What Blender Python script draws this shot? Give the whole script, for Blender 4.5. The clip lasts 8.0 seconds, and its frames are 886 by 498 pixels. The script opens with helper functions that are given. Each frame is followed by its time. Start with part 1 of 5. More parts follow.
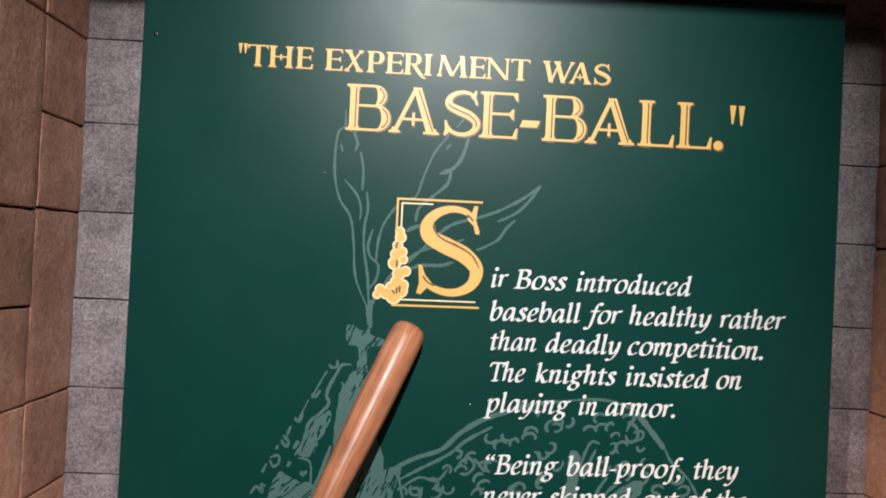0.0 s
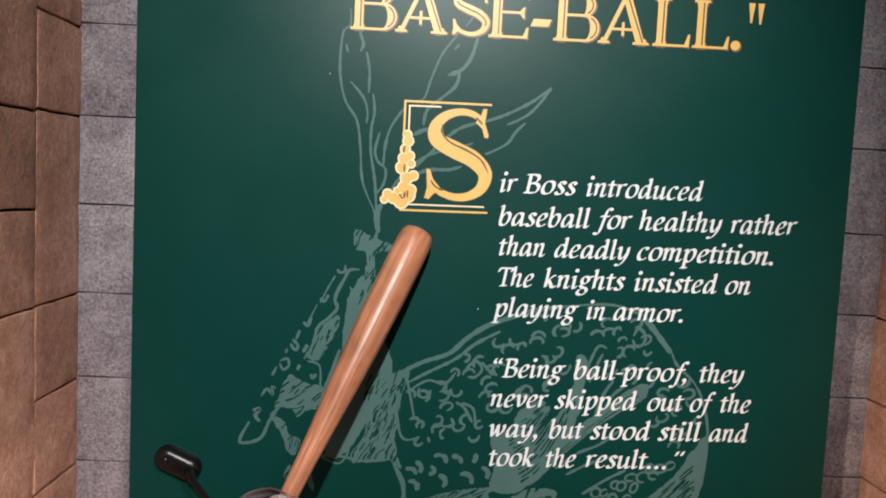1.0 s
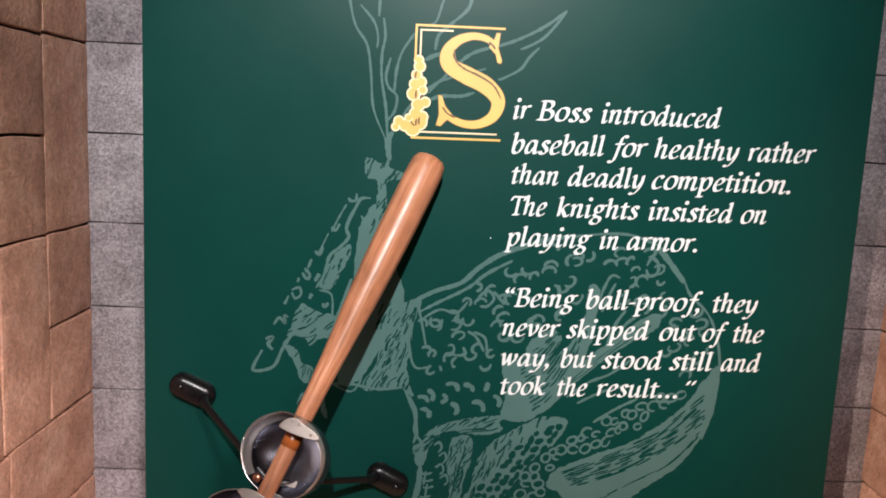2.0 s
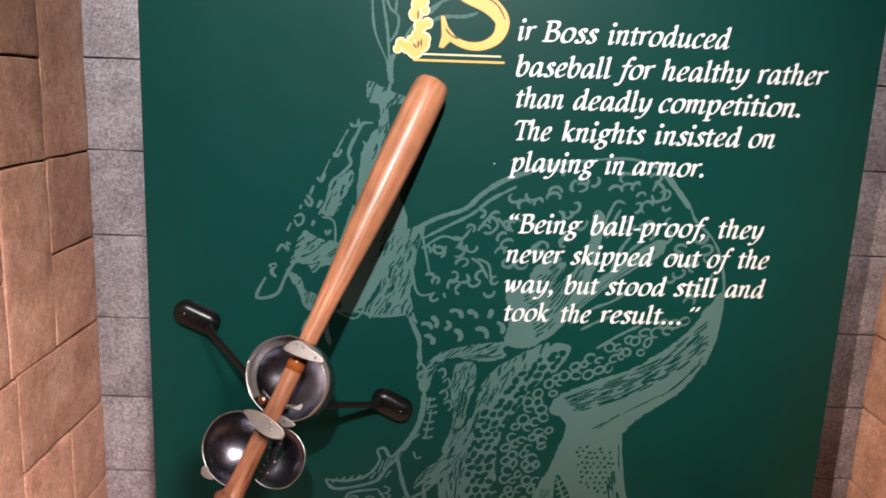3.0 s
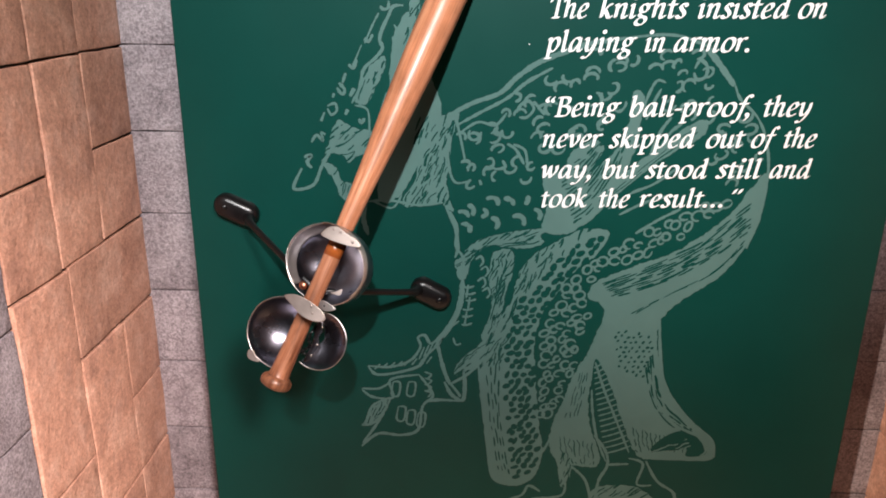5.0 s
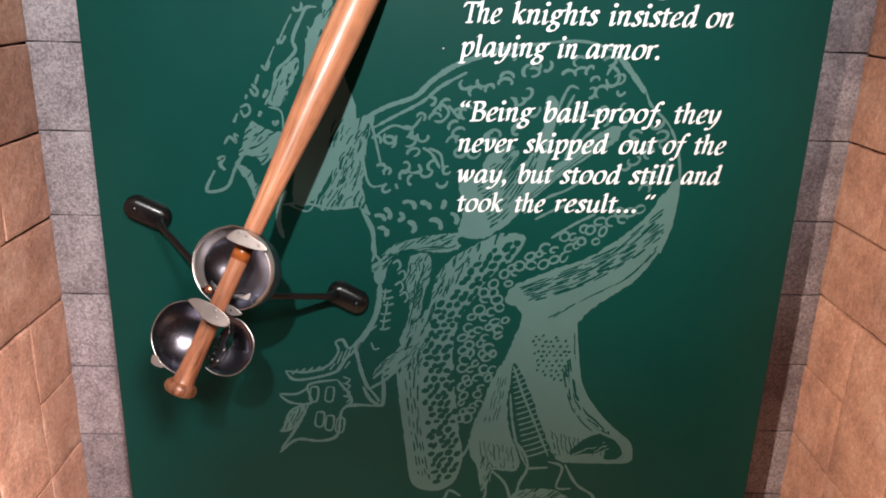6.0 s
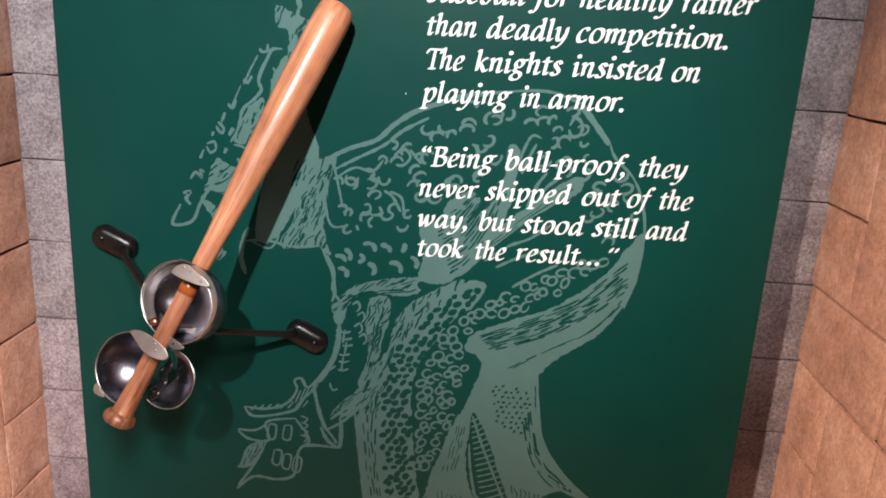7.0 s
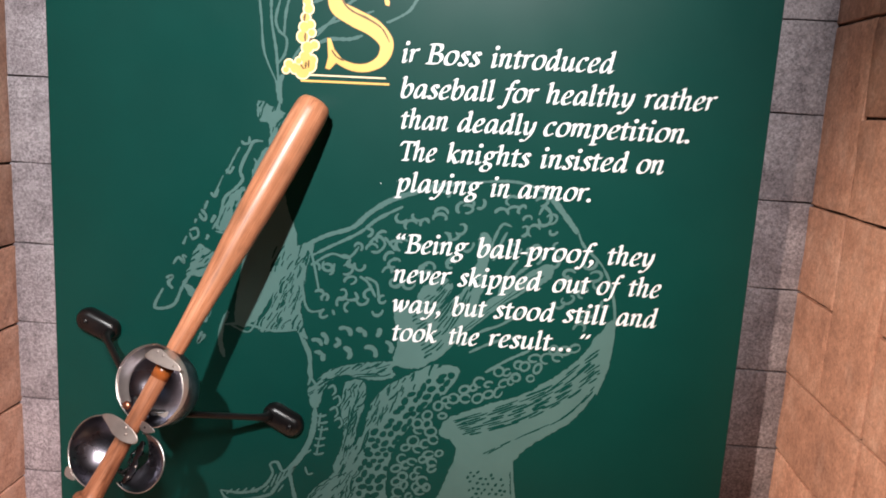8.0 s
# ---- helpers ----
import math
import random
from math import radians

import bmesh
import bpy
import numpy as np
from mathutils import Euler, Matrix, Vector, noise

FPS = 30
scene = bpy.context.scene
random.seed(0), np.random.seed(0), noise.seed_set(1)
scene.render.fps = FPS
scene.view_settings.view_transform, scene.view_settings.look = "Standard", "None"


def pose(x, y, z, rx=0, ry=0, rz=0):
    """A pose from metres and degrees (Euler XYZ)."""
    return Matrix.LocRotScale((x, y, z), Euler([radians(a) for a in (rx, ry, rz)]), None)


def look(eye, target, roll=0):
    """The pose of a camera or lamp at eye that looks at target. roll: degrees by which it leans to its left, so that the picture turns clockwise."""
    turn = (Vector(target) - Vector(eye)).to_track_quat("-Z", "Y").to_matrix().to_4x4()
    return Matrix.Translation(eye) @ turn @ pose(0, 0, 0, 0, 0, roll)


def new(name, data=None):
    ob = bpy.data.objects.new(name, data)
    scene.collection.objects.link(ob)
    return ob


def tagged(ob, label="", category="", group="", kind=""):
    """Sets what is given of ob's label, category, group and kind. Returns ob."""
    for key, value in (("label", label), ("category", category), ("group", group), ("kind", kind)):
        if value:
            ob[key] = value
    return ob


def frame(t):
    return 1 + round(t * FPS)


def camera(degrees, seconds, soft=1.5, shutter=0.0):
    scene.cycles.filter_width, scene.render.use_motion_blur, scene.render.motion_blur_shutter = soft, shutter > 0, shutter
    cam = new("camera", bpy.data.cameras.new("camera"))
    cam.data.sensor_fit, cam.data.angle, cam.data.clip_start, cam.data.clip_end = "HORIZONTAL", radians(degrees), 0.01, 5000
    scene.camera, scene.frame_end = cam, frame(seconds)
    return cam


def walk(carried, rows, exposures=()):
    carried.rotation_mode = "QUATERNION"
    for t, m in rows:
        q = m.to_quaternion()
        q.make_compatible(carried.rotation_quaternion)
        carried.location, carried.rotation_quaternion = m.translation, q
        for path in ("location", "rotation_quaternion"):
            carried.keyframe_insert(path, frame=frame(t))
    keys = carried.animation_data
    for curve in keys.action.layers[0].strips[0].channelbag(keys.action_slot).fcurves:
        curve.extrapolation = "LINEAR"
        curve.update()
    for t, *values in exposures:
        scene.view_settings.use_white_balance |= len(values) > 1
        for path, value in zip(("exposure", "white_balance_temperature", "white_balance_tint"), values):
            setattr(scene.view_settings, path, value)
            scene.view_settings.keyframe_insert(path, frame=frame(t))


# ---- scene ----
cam = camera(59.6, 8.0, 1.8)
PATH = [
    (0, (-0.011, -0.017, 1.604), (0.041, 1.982, 1.635), 2.8),
    (0.5, (-0.014, -0.007, 1.584), (0.046, 1.991, 1.533), 2.4),
    (1, (-0.017, -0.001, 1.561), (0.034, 1.992, 1.401), 2.8),
    (1.5, (-0.019, 0.003, 1.539), (0.015, 1.989, 1.308), 2.9),
    (3, (-0.018, 0.012, 1.472), (0.012, 1.967, 1.052), 2.6),
    (3.5, (-0.016, 0.012, 1.45), (-0.007, 1.949, 0.952), 2.1),
    (4, (-0.018, 0.013, 1.434), (-0.048, 1.934, 0.879), 1.6),
    (5.3, (0.013, 0.003, 1.422), (-0.062, 1.893, 0.773), 0.5),
    (5.5, (0.029, 0.002, 1.421), (-0.006, 1.894, 0.774), 0.8),
    (6, (0.082, 0.014, 1.423), (0.116, 1.912, 0.793), 1.8),
    (6.5, (0.184, 0.029, 1.437), (0.174, 1.939, 0.842), 2.8),
    (7, (0.266, 0.035, 1.442), (0.163, 1.957, 0.898), 3.4),
    (7.5, (0.31, 0.022, 1.46), (0.176, 1.964, 0.999), 3.8),
    (8, (0.349, 0.014, 1.477), (0.193, 1.975, 1.117), 3.4),
]
walk(cam, [(t, look(eye, target, roll)) for t, eye, target, roll in PATH], [(0, -0.55), (1, -0.57), (1.5, -0.42), (3, -0.1), (3.5, -0.04), (5.5, 0.1), (8, 0.1)])

# ---- world, lamps ----
world = bpy.data.worlds.new("world")
scene.world = world
world.use_nodes = True
world.node_tree.nodes["Background"].inputs[0].default_value = (0.9, 0.93, 1.0, 1)
world.node_tree.nodes["Background"].inputs[1].default_value = 0.02


def spot(name, eye, target, watts, size, blend, radius, colour):
    data = bpy.data.lights.new(name, "SPOT")
    data.energy, data.spot_size, data.spot_blend, data.shadow_soft_size, data.color = watts, radians(size), blend, radius, colour
    ob = new(name, data)
    ob.matrix_world = look(eye, target)
    return ob


KEY_EYE, SIDE_EYE, FAR_EYE = (0.1, -1.85, 3.24), (-1.6, -0.75, 2.75), (0.8, -1.5, 2.9)
spot("key_spot", KEY_EYE, (0.0, 1.5, 1.67), 1220, 34.5, 1.0, 0.05, (0.99, 0.98, 0.97))
spot("side_spot", SIDE_EYE, (1.08, 1.13, 0.60), 730, 34, 1.0, 0.06, (1.0, 0.78, 0.64))
spot("far_spot", FAR_EYE, (-0.97, 1.10, 0.47), 1850, 26, 1.0, 0.4, (1.0, 0.84, 0.80))
# unseen downlight added at the alcove's mouth, for the warm floor in the panel's gloss
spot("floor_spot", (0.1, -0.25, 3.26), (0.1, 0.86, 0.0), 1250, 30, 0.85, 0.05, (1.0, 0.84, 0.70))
# unseen lamp added behind the visitor; its cool ceiling wash tints the gloss
spot("cool_spot", (-1.0, -2.7, 2.2), (-0.5, -2.0, 3.3), 300, 110, 1.0, 0.1, (0.42, 0.68, 1.0))


# ---- materials ----
def material(name, rough=0.6, metal=0.0, spec=0.5):
    m = bpy.data.materials.new(name)
    m.use_nodes = True
    n = m.node_tree.nodes["Principled BSDF"]
    n.inputs["Roughness"].default_value, n.inputs["Metallic"].default_value = rough, metal
    n.inputs["Specular IOR Level"].default_value = spec
    return m, m.node_tree, n


def node(tree, kind, **values):
    n = tree.nodes.new(kind)
    for key, value in values.items():
        n.inputs[key.replace("_", " ")].default_value = value
    return n


def noise_of(tree, coord, scale, detail=4.0, rough=0.55, stretch=None):
    n = node(tree, "ShaderNodeTexNoise", Scale=scale, Detail=detail, Roughness=rough)
    if stretch:
        mp = tree.nodes.new("ShaderNodeMapping")
        mp.inputs["Scale"].default_value = stretch
        tree.links.new(coord, mp.inputs["Vector"])
        coord = mp.outputs["Vector"]
    tree.links.new(coord, n.inputs["Vector"])
    return n.outputs["Fac"]


def ramp(tree, fac, *stops):
    r = tree.nodes.new("ShaderNodeValToRGB")
    while len(r.color_ramp.elements) < len(stops):
        r.color_ramp.elements.new(0.5)
    for e, (p, c) in zip(r.color_ramp.elements, stops):
        e.position, e.color = p, (*c, 1)
    tree.links.new(fac, r.inputs["Fac"])
    return r.outputs["Color"]


def mix(tree, how, fac, a, b):
    n = tree.nodes.new("ShaderNodeMix")
    n.data_type, n.blend_type = "RGBA", how
    for value, socket in ((fac, n.inputs["Factor"]), (a, n.inputs["A"]), (b, n.inputs["B"])):
        if hasattr(value, "links"):
            tree.links.new(value, socket)
        elif isinstance(value, tuple):
            socket.default_value = (*value, 1)
        else:
            socket.default_value = value
    return n.outputs["Result"]


def bump(tree, shader, height, strength, distance):
    b = node(tree, "ShaderNodeBump", Strength=strength, Distance=distance)
    tree.links.new(height, b.inputs["Height"])
    tree.links.new(b.outputs["Normal"], shader.inputs["Normal"])
    return b


def grey(v):
    return (v, v, v)


def stone(name, tones, pale, vein, grain, bump_depth, contrast=0.25):
    """Moulded and painted stone: broad stains, streaks of paler wash, fine pitting."""
    m, tree, shader = material(name, 0.78, 0, 0.3)
    pos = tree.nodes.new("ShaderNodeNewGeometry").outputs["Position"]
    rnd = tree.nodes.new("ShaderNodeObjectInfo").outputs["Random"]
    base = ramp(tree, noise_of(tree, pos, 9.0, 8, 0.72), (0.3, tones[0]), (0.5, tones[1]), (0.72, tones[2]))
    per = ramp(tree, rnd, (0.0, grey(0.86)), (1.0, grey(1.12)))
    col = mix(tree, "MULTIPLY", 1.0, base, per)
    speckle = ramp(tree, noise_of(tree, pos, grain * 0.55, 3, 0.8), (0.34, grey(1 - contrast)), (0.66, grey(1 + contrast * 0.9)))
    col = mix(tree, "MULTIPLY", 1.0, col, speckle)
    wash = ramp(tree, noise_of(tree, pos, 13, 7, 0.66, (1, 1, 0.7)), (0.52, grey(0)), (0.78, grey(0.5)))
    col = mix(tree, "MIX", wash, col, pale)
    pits = ramp(tree, noise_of(tree, pos, grain, 3, 0.7), (0.34, grey(1)), (0.5, grey(0)))
    dark = mix(tree, "MULTIPLY", 1.0, col, vein)
    col = mix(tree, "MIX", mix(tree, "MULTIPLY", 1.0, pits, grey(0.42)), col, dark)
    tree.links.new(col, shader.inputs["Base Color"])
    fine = noise_of(tree, pos, grain * 0.6, 8, 0.7)
    broad = noise_of(tree, pos, 26, 4, 0.6)
    both = mix(tree, "ADD", 0.6, broad, fine)
    bump(tree, shader, both, 0.8, bump_depth)
    return m


STONE_BROWN = stone("brown_stone", ((0.35, 0.185, 0.135), (0.53, 0.285, 0.20), (0.66, 0.405, 0.305)), (0.72, 0.50, 0.41), (0.5, 0.44, 0.4), 190, 0.005, 0.21)
STONE_GREY = stone("grey_stone", ((0.15, 0.122, 0.134), (0.255, 0.220, 0.236), (0.365, 0.325, 0.345)), (0.48, 0.43, 0.44), (0.4, 0.37, 0.38), 330, 0.005, 0.5)
MORTAR = stone("mortar", ((0.07, 0.05, 0.04), (0.1, 0.07, 0.055), (0.13, 0.09, 0.07)), (0.15, 0.11, 0.09), (0.6, 0.6, 0.6), 120, 0.002)


def plain(name, colour, vary=0.06, rough=0.6, metal=0.0, spec=0.5, scale=30, relief=0.0):
    m, tree, shader = material(name, rough, metal, spec)
    pos = tree.nodes.new("ShaderNodeNewGeometry").outputs["Position"]
    lo, hi = tuple(c * (1 - vary) for c in colour), tuple(min(1, c * (1 + vary)) for c in colour)
    n = noise_of(tree, pos, scale, 5)
    tree.links.new(ramp(tree, n, (0.3, lo), (0.7, hi)), shader.inputs["Base Color"])
    r = ramp(tree, noise_of(tree, pos, scale * 0.35, 4), (0.3, grey(rough * 0.88)), (0.7, grey(min(1, rough * 1.12))))
    tree.links.new(r, shader.inputs["Roughness"])
    if relief:
        bump(tree, shader, noise_of(tree, pos, scale * 6, 3), 0.3, relief)
    return m


PANEL_GREEN = plain("green_laminate", (0.0024, 0.0400, 0.0322), 0.05, 0.34, 0, 0.19, 9)
PRINT_PALE = plain("pale_green_print", (0.072, 0.138, 0.128), 0.05, 0.34, 0, 0.19, 14)
INK_WHITE = plain("white_print", (0.74, 0.725, 0.72), 0.03, 0.4)
INK_GOLD = plain("gold_print", (0.74, 0.44, 0.115), 0.06, 0.4, 0, 0.5, 12)
INK_CREAM = plain("cream_print", (0.86, 0.66, 0.42), 0.04, 0.4)
INK_BROWN = plain("brown_print", (0.15, 0.075, 0.02), 0.06, 0.45)
BLACK_IRON = plain("black_painted_iron", (0.005, 0.0042, 0.0046), 0.2, 0.30, 0, 0.4, 60, 0.0005)
PLASTER = plain("grey_plaster", (0.09, 0.083, 0.085), 0.1, 0.85, 0, 0.3, 8)
CEILING_PAINT = plain("grey_ceiling_paint", (0.16, 0.155, 0.15), 0.1, 0.9, 0, 0.2, 8)
CARPET = plain("tan_carpet", (0.27, 0.19, 0.14), 0.3, 0.95, 0, 0.1, 120, 0.003)


def steel():
    m, tree, shader = material("polished_steel", 0.18, 1.0)
    pos = tree.nodes.new("ShaderNodeTexCoord").outputs["Object"]
    tree.links.new(ramp(tree, noise_of(tree, pos, 34, 6, 0.65), (0.3, (0.15, 0.148, 0.178)), (0.7, (0.225, 0.22, 0.255))), shader.inputs["Base Color"])
    tree.links.new(ramp(tree, noise_of(tree, pos, 14, 3, 0.6), (0.3, grey(0.25)), (0.75, grey(0.33))), shader.inputs["Roughness"])
    bump(tree, shader, noise_of(tree, pos, 16, 1), 0.04, 0.001)
    return m


STEEL = steel()


def ash_wood(name, shade):
    """Varnished wood with grain along the object's own z; shade: how much of its pale colour handling has left."""
    m, tree, shader = material(name, 0.34, 0, 0.4)
    pos = tree.nodes.new("ShaderNodeTexCoord").outputs["Object"]
    grain = noise_of(tree, pos, 60, 6, 0.6, (1.6, 1.6, 0.045))
    col = ramp(tree, grain, (0.28, (0.29, 0.105, 0.052)), (0.48, (0.49, 0.188, 0.094)), (0.72, (0.60, 0.268, 0.15)))
    pores = ramp(tree, noise_of(tree, pos, 190, 3, 0.6, (1.5, 1.5, 0.03)), (0.36, grey(0.74)), (0.5, grey(1.0)))
    col = mix(tree, "MULTIPLY", 1.0, col, pores)
    stain = ramp(tree, noise_of(tree, pos, 9, 4, 0.6), (0.35, grey(0.72 * shade)), (0.6, grey(1.05 * shade)))
    col = mix(tree, "MULTIPLY", 1.0, col, stain)
    # the handle is browned and streaked by use
    along = tree.nodes.new("ShaderNodeSeparateXYZ")
    tree.links.new(pos, along.inputs["Vector"])
    used = ramp(tree, along.outputs["Z"], (0.06, grey(1.0)), (0.33, grey(0.0)))
    streak = ramp(tree, noise_of(tree, pos, 45, 5, 0.7, (1.2, 1.2, 0.16)), (0.36, (0.26, 0.22, 0.20)), (0.58, (0.84, 0.86, 0.88)))
    col = mix(tree, "MIX", used, col, mix(tree, "MULTIPLY", 1.0, col, streak))
    tree.links.new(col, shader.inputs["Base Color"])
    tree.links.new(ramp(tree, noise_of(tree, pos, 25, 4), (0.3, grey(0.30)), (0.7, grey(0.44))), shader.inputs["Roughness"])
    bump(tree, shader, grain, 0.2, 0.0012)
    return m


WOOD, WORN_WOOD = ash_wood("varnished_wood", 1.0), ash_wood("handled_wood", 0.7)
DULL_STEEL = plain("dull_steel", (0.41, 0.345, 0.315), 0.1, 0.5, 0.9, 0.5, 60)
BRIGHT_STEEL = plain("bright_steel", (0.72, 0.68, 0.66), 0.08, 0.3, 1.0, 0.5, 60)
PALE_STEEL = plain("pale_steel", (0.56, 0.50, 0.47), 0.16, 0.40, 0.85, 0.5, 26)
AMBER_TAPE = plain("amber_resin", (0.34, 0.085, 0.018), 0.2, 0.25, 0, 0.5, 40)
COPPER = plain("copper", (0.55, 0.25, 0.16), 0.1, 0.3, 1.0, 0.5, 40)


# ---- mesh helpers ----
def part(name, bm, mat, parent=None, label="", smooth=False):
    me = bpy.data.meshes.new(name)
    if smooth:
        for face in bm.faces:
            face.smooth = True
    bm.to_mesh(me)
    bm.free()
    me.materials.append(mat)
    ob = new(name, me)
    if parent:
        ob.parent = parent
    return tagged(ob, label)


def box(bm, lo, hi, bevel=0.0):
    mid = [(a + b) / 2 for a, b in zip(lo, hi)]
    size = [b - a for a, b in zip(lo, hi)]
    made = bmesh.ops.create_cube(bm, size=1, matrix=Matrix.Translation(mid) @ Matrix.Diagonal((*size, 1)))
    if bevel:
        edges = {e for v in made["verts"] for e in v.link_edges}
        bmesh.ops.bevel(bm, geom=list(edges), offset=bevel, segments=2, affect="EDGES", profile=0.6)


def boxed(name, lo, hi, mat, parent=None, label="", bevel=0.0):
    bm = bmesh.new()
    box(bm, lo, hi, bevel)
    return part(name, bm, mat, parent, label)


def tube(bm, points, radius, sides=12):
    """A rod along the points."""
    rings = []
    pts = [Vector(p) for p in points]
    for i, p in enumerate(pts):
        way = (pts[min(i + 1, len(pts) - 1)] - pts[max(i - 1, 0)]).normalized()
        q = way.to_track_quat("Z", "Y")
        r = radius[i] if isinstance(radius, (list, tuple)) else radius
        rings.append([bm.verts.new(p + q @ Vector((r * math.cos(a), r * math.sin(a), 0))) for a in (2 * math.pi * k / sides for k in range(sides))])
    for a, b in zip(rings, rings[1:]):
        for k in range(sides):
            bm.faces.new((a[k], a[(k + 1) % sides], b[(k + 1) % sides], b[k]))
    bm.faces.new(rings[0][::-1])
    bm.faces.new(rings[-1])


# ---- the alcove ----
PANEL_Y, GREY_Y, WEST_X, EAST_X = 1.525, 1.612, -0.729, 0.953
MOUTH_Y, TOP_Z = 0.86, 2.353

floor = tagged(boxed("floor", (-2.7, -3.1, -0.1), (2.7, 1.8, 0.0), CARPET), "tan carpeted floor of the exhibit room", "floor", kind="structure")
ceiling = tagged(boxed("ceiling", (-2.7, -3.1, 3.3), (2.7, 1.8, 3.4), CEILING_PAINT), "grey painted ceiling of the exhibit room", "ceiling", kind="structure")
wall_north = tagged(boxed("wall_north", (WEST_X - 0.03, GREY_Y + 0.012, 0.0), (EAST_X + 0.03, 1.8, 3.3), MORTAR), "back wall of the alcove in grey moulded stone", "wall", kind="structure")
wall_west = tagged(boxed("wall_west", (-1.0, MOUTH_Y + 0.01, 0.0), (WEST_X - 0.012, 1.8, 3.3), MORTAR), "alcove side wall of brown moulded stone blocks", "wall", kind="structure")
wall_east = tagged(boxed("wall_east", (EAST_X + 0.012, MOUTH_Y + 0.01, 0.0), (1.22, 1.8, 3.3), MORTAR), "alcove side wall of brown moulded stone blocks", "wall", kind="structure")
tagged(boxed("wall_front_west", (-2.7, MOUTH_Y + 0.02, 0.0), (-1.0, 1.0, 3.3), PLASTER), "plain grey plaster wall beside the alcove", "wall", kind="structure")
tagged(boxed("wall_front_east", (1.22, MOUTH_Y + 0.02, 0.0), (2.7, 1.0, 3.3), PLASTER), "plain grey plaster wall beside the alcove", "wall", kind="structure")
tagged(boxed("wall_room_west", (-2.8, -3.1, 0.0), (-2.7, 1.0, 3.3), PLASTER), "plain grey plaster room wall", "wall", kind="structure")
tagged(boxed("wall_room_east", (2.7, -3.1, 0.0), (2.8, 1.0, 3.3), PLASTER), "plain grey plaster room wall", "wall", kind="structure")
tagged(boxed("wall_south", (-2.8, -3.2, 0.0), (2.8, -3.1, 3.3), PLASTER), "plain grey plaster room wall behind the visitor", "wall", kind="structure")
# added out of view: its lower edge sets where shade starts at the top
tagged(boxed("lintel", (WEST_X - 0.01, MOUTH_Y, TOP_Z), (EAST_X + 0.01, GREY_Y + 0.01, 3.29), STONE_BROWN), "brown stone lintel added out of view to shade the alcove's top", "lintel", kind="structure")


def block(parent, origin, across, out, width, height, mat, seed, proud=0.0, gap=0.0011, level=0.0023):
    """One moulded block: a pillowed, slightly uneven face with worn edges. across, out: unit directions; up is z."""
    bm = bmesh.new()
    nx, nz = max(5, round(width / 0.024)), max(5, round(height / 0.024))

    def spread(n, length):
        edge = [gap, gap + 0.0006, gap + 0.0025]
        inner = [edge[-1] + (length - 2 * edge[-1]) * k / (n - 1) for k in range(1, n - 1)]
        return edge + inner + [length - e for e in reversed(edge)]

    us = spread(nx, width)
    gap = level
    vs = spread(nz, height)
    across, out, origin = Vector(across), Vector(out), Vector(origin)
    grid = []
    for j, v in enumerate(vs):
        row = []
        for i, u in enumerate(us):
            d = min(i, j, len(us) - 1 - i, len(vs) - 1 - j)
            depth = (-0.008, -0.0005, 0.0)[d] if d < 3 else 0.0
            p = origin + across * u + Vector((0, 0, v))
            wob = noise.noise(p * 9 + Vector((seed, 0, 0)))
            if d:
                depth += proud + 0.0022 * wob + 0.0012 * noise.noise(p * 34)
            if d in (0, 1):
                u2 = 0.0012 * noise.noise(p * 22 + Vector((0, seed, 3)))
                p += across * u2 + Vector((0, 0, 0.0020 * noise.noise(p * 20 + Vector((5, 0, seed)))))
            row.append(bm.verts.new(p + out * depth))
        grid.append(row)
    flip = across.cross(Vector((0, 0, 1))).dot(out) < 0
    for a, b in zip(grid, grid[1:]):
        for k in range(len(us) - 1):
            quad = (a[k], a[k + 1], b[k + 1], b[k])
            bm.faces.new(quad[::-1] if flip else quad)
    ob = part("stone_block", bm, mat, parent, "", True)
    span = len(us) - 1
    for k, face in enumerate(ob.data.polygons):
        i, j = k % span, k // span
        face.use_smooth = 0 < i < span - 1 and 0 < j < len(vs) - 2
    return ob

# ---- the printed panel ----
PANEL_L, PANEL_R, PANEL_T, PANEL_B = -0.586, 0.824, 2.165, 0.12
display_panel = tagged(new("display_panel"), "tall dark green display panel with gold title and white text", "display panel")
display_panel.location = (0, 0, PANEL_B)
bpy.context.view_layer.update()


def on_panel(ob):
    """Hang a part, made in world coordinates, on the panel."""
    ob.parent = display_panel
    ob.matrix_parent_inverse = Matrix.Translation((0, 0, -PANEL_B))
    return ob


on_panel(boxed("board", (PANEL_L, PANEL_Y, PANEL_B), (PANEL_R, GREY_Y + 0.004, PANEL_T), PANEL_GREEN, None, "dark green satin laminate board", 0.0018))


def smooth_path(pts, closed=False, step=6):
    """Points of a smooth curve through a few control points."""
    n, out = len(pts), []
    for i in range(n if closed else n - 1):
        if closed:
            a, b, c, d = (pts[(i + k) % n] for k in (-1, 0, 1, 2))
        else:
            a, b, c, d = pts[max(i - 1, 0)], pts[i], pts[i + 1], pts[min(i + 2, n - 1)]
        for k in range(step):
            t = k / step
            out.append(tuple(0.5 * (2 * b[m] + (c[m] - a[m]) * t + (2 * a[m] - 5 * b[m] + 4 * c[m] - d[m]) * t * t + (3 * b[m] - a[m] - 3 * c[m] + d[m]) * t ** 3) for m in (0, 1)))
    if not closed:
        out.append(tuple(pts[-1]))
    return out


FILL_BM, LINE_BM, GAP_BM = bmesh.new(), bmesh.new(), bmesh.new()
LAYER = {"fill": 0.0003, "gap": 0.0005, "line": 0.0007, "text": 0.0010}
rng = random.Random(7)
STROKES = [0]


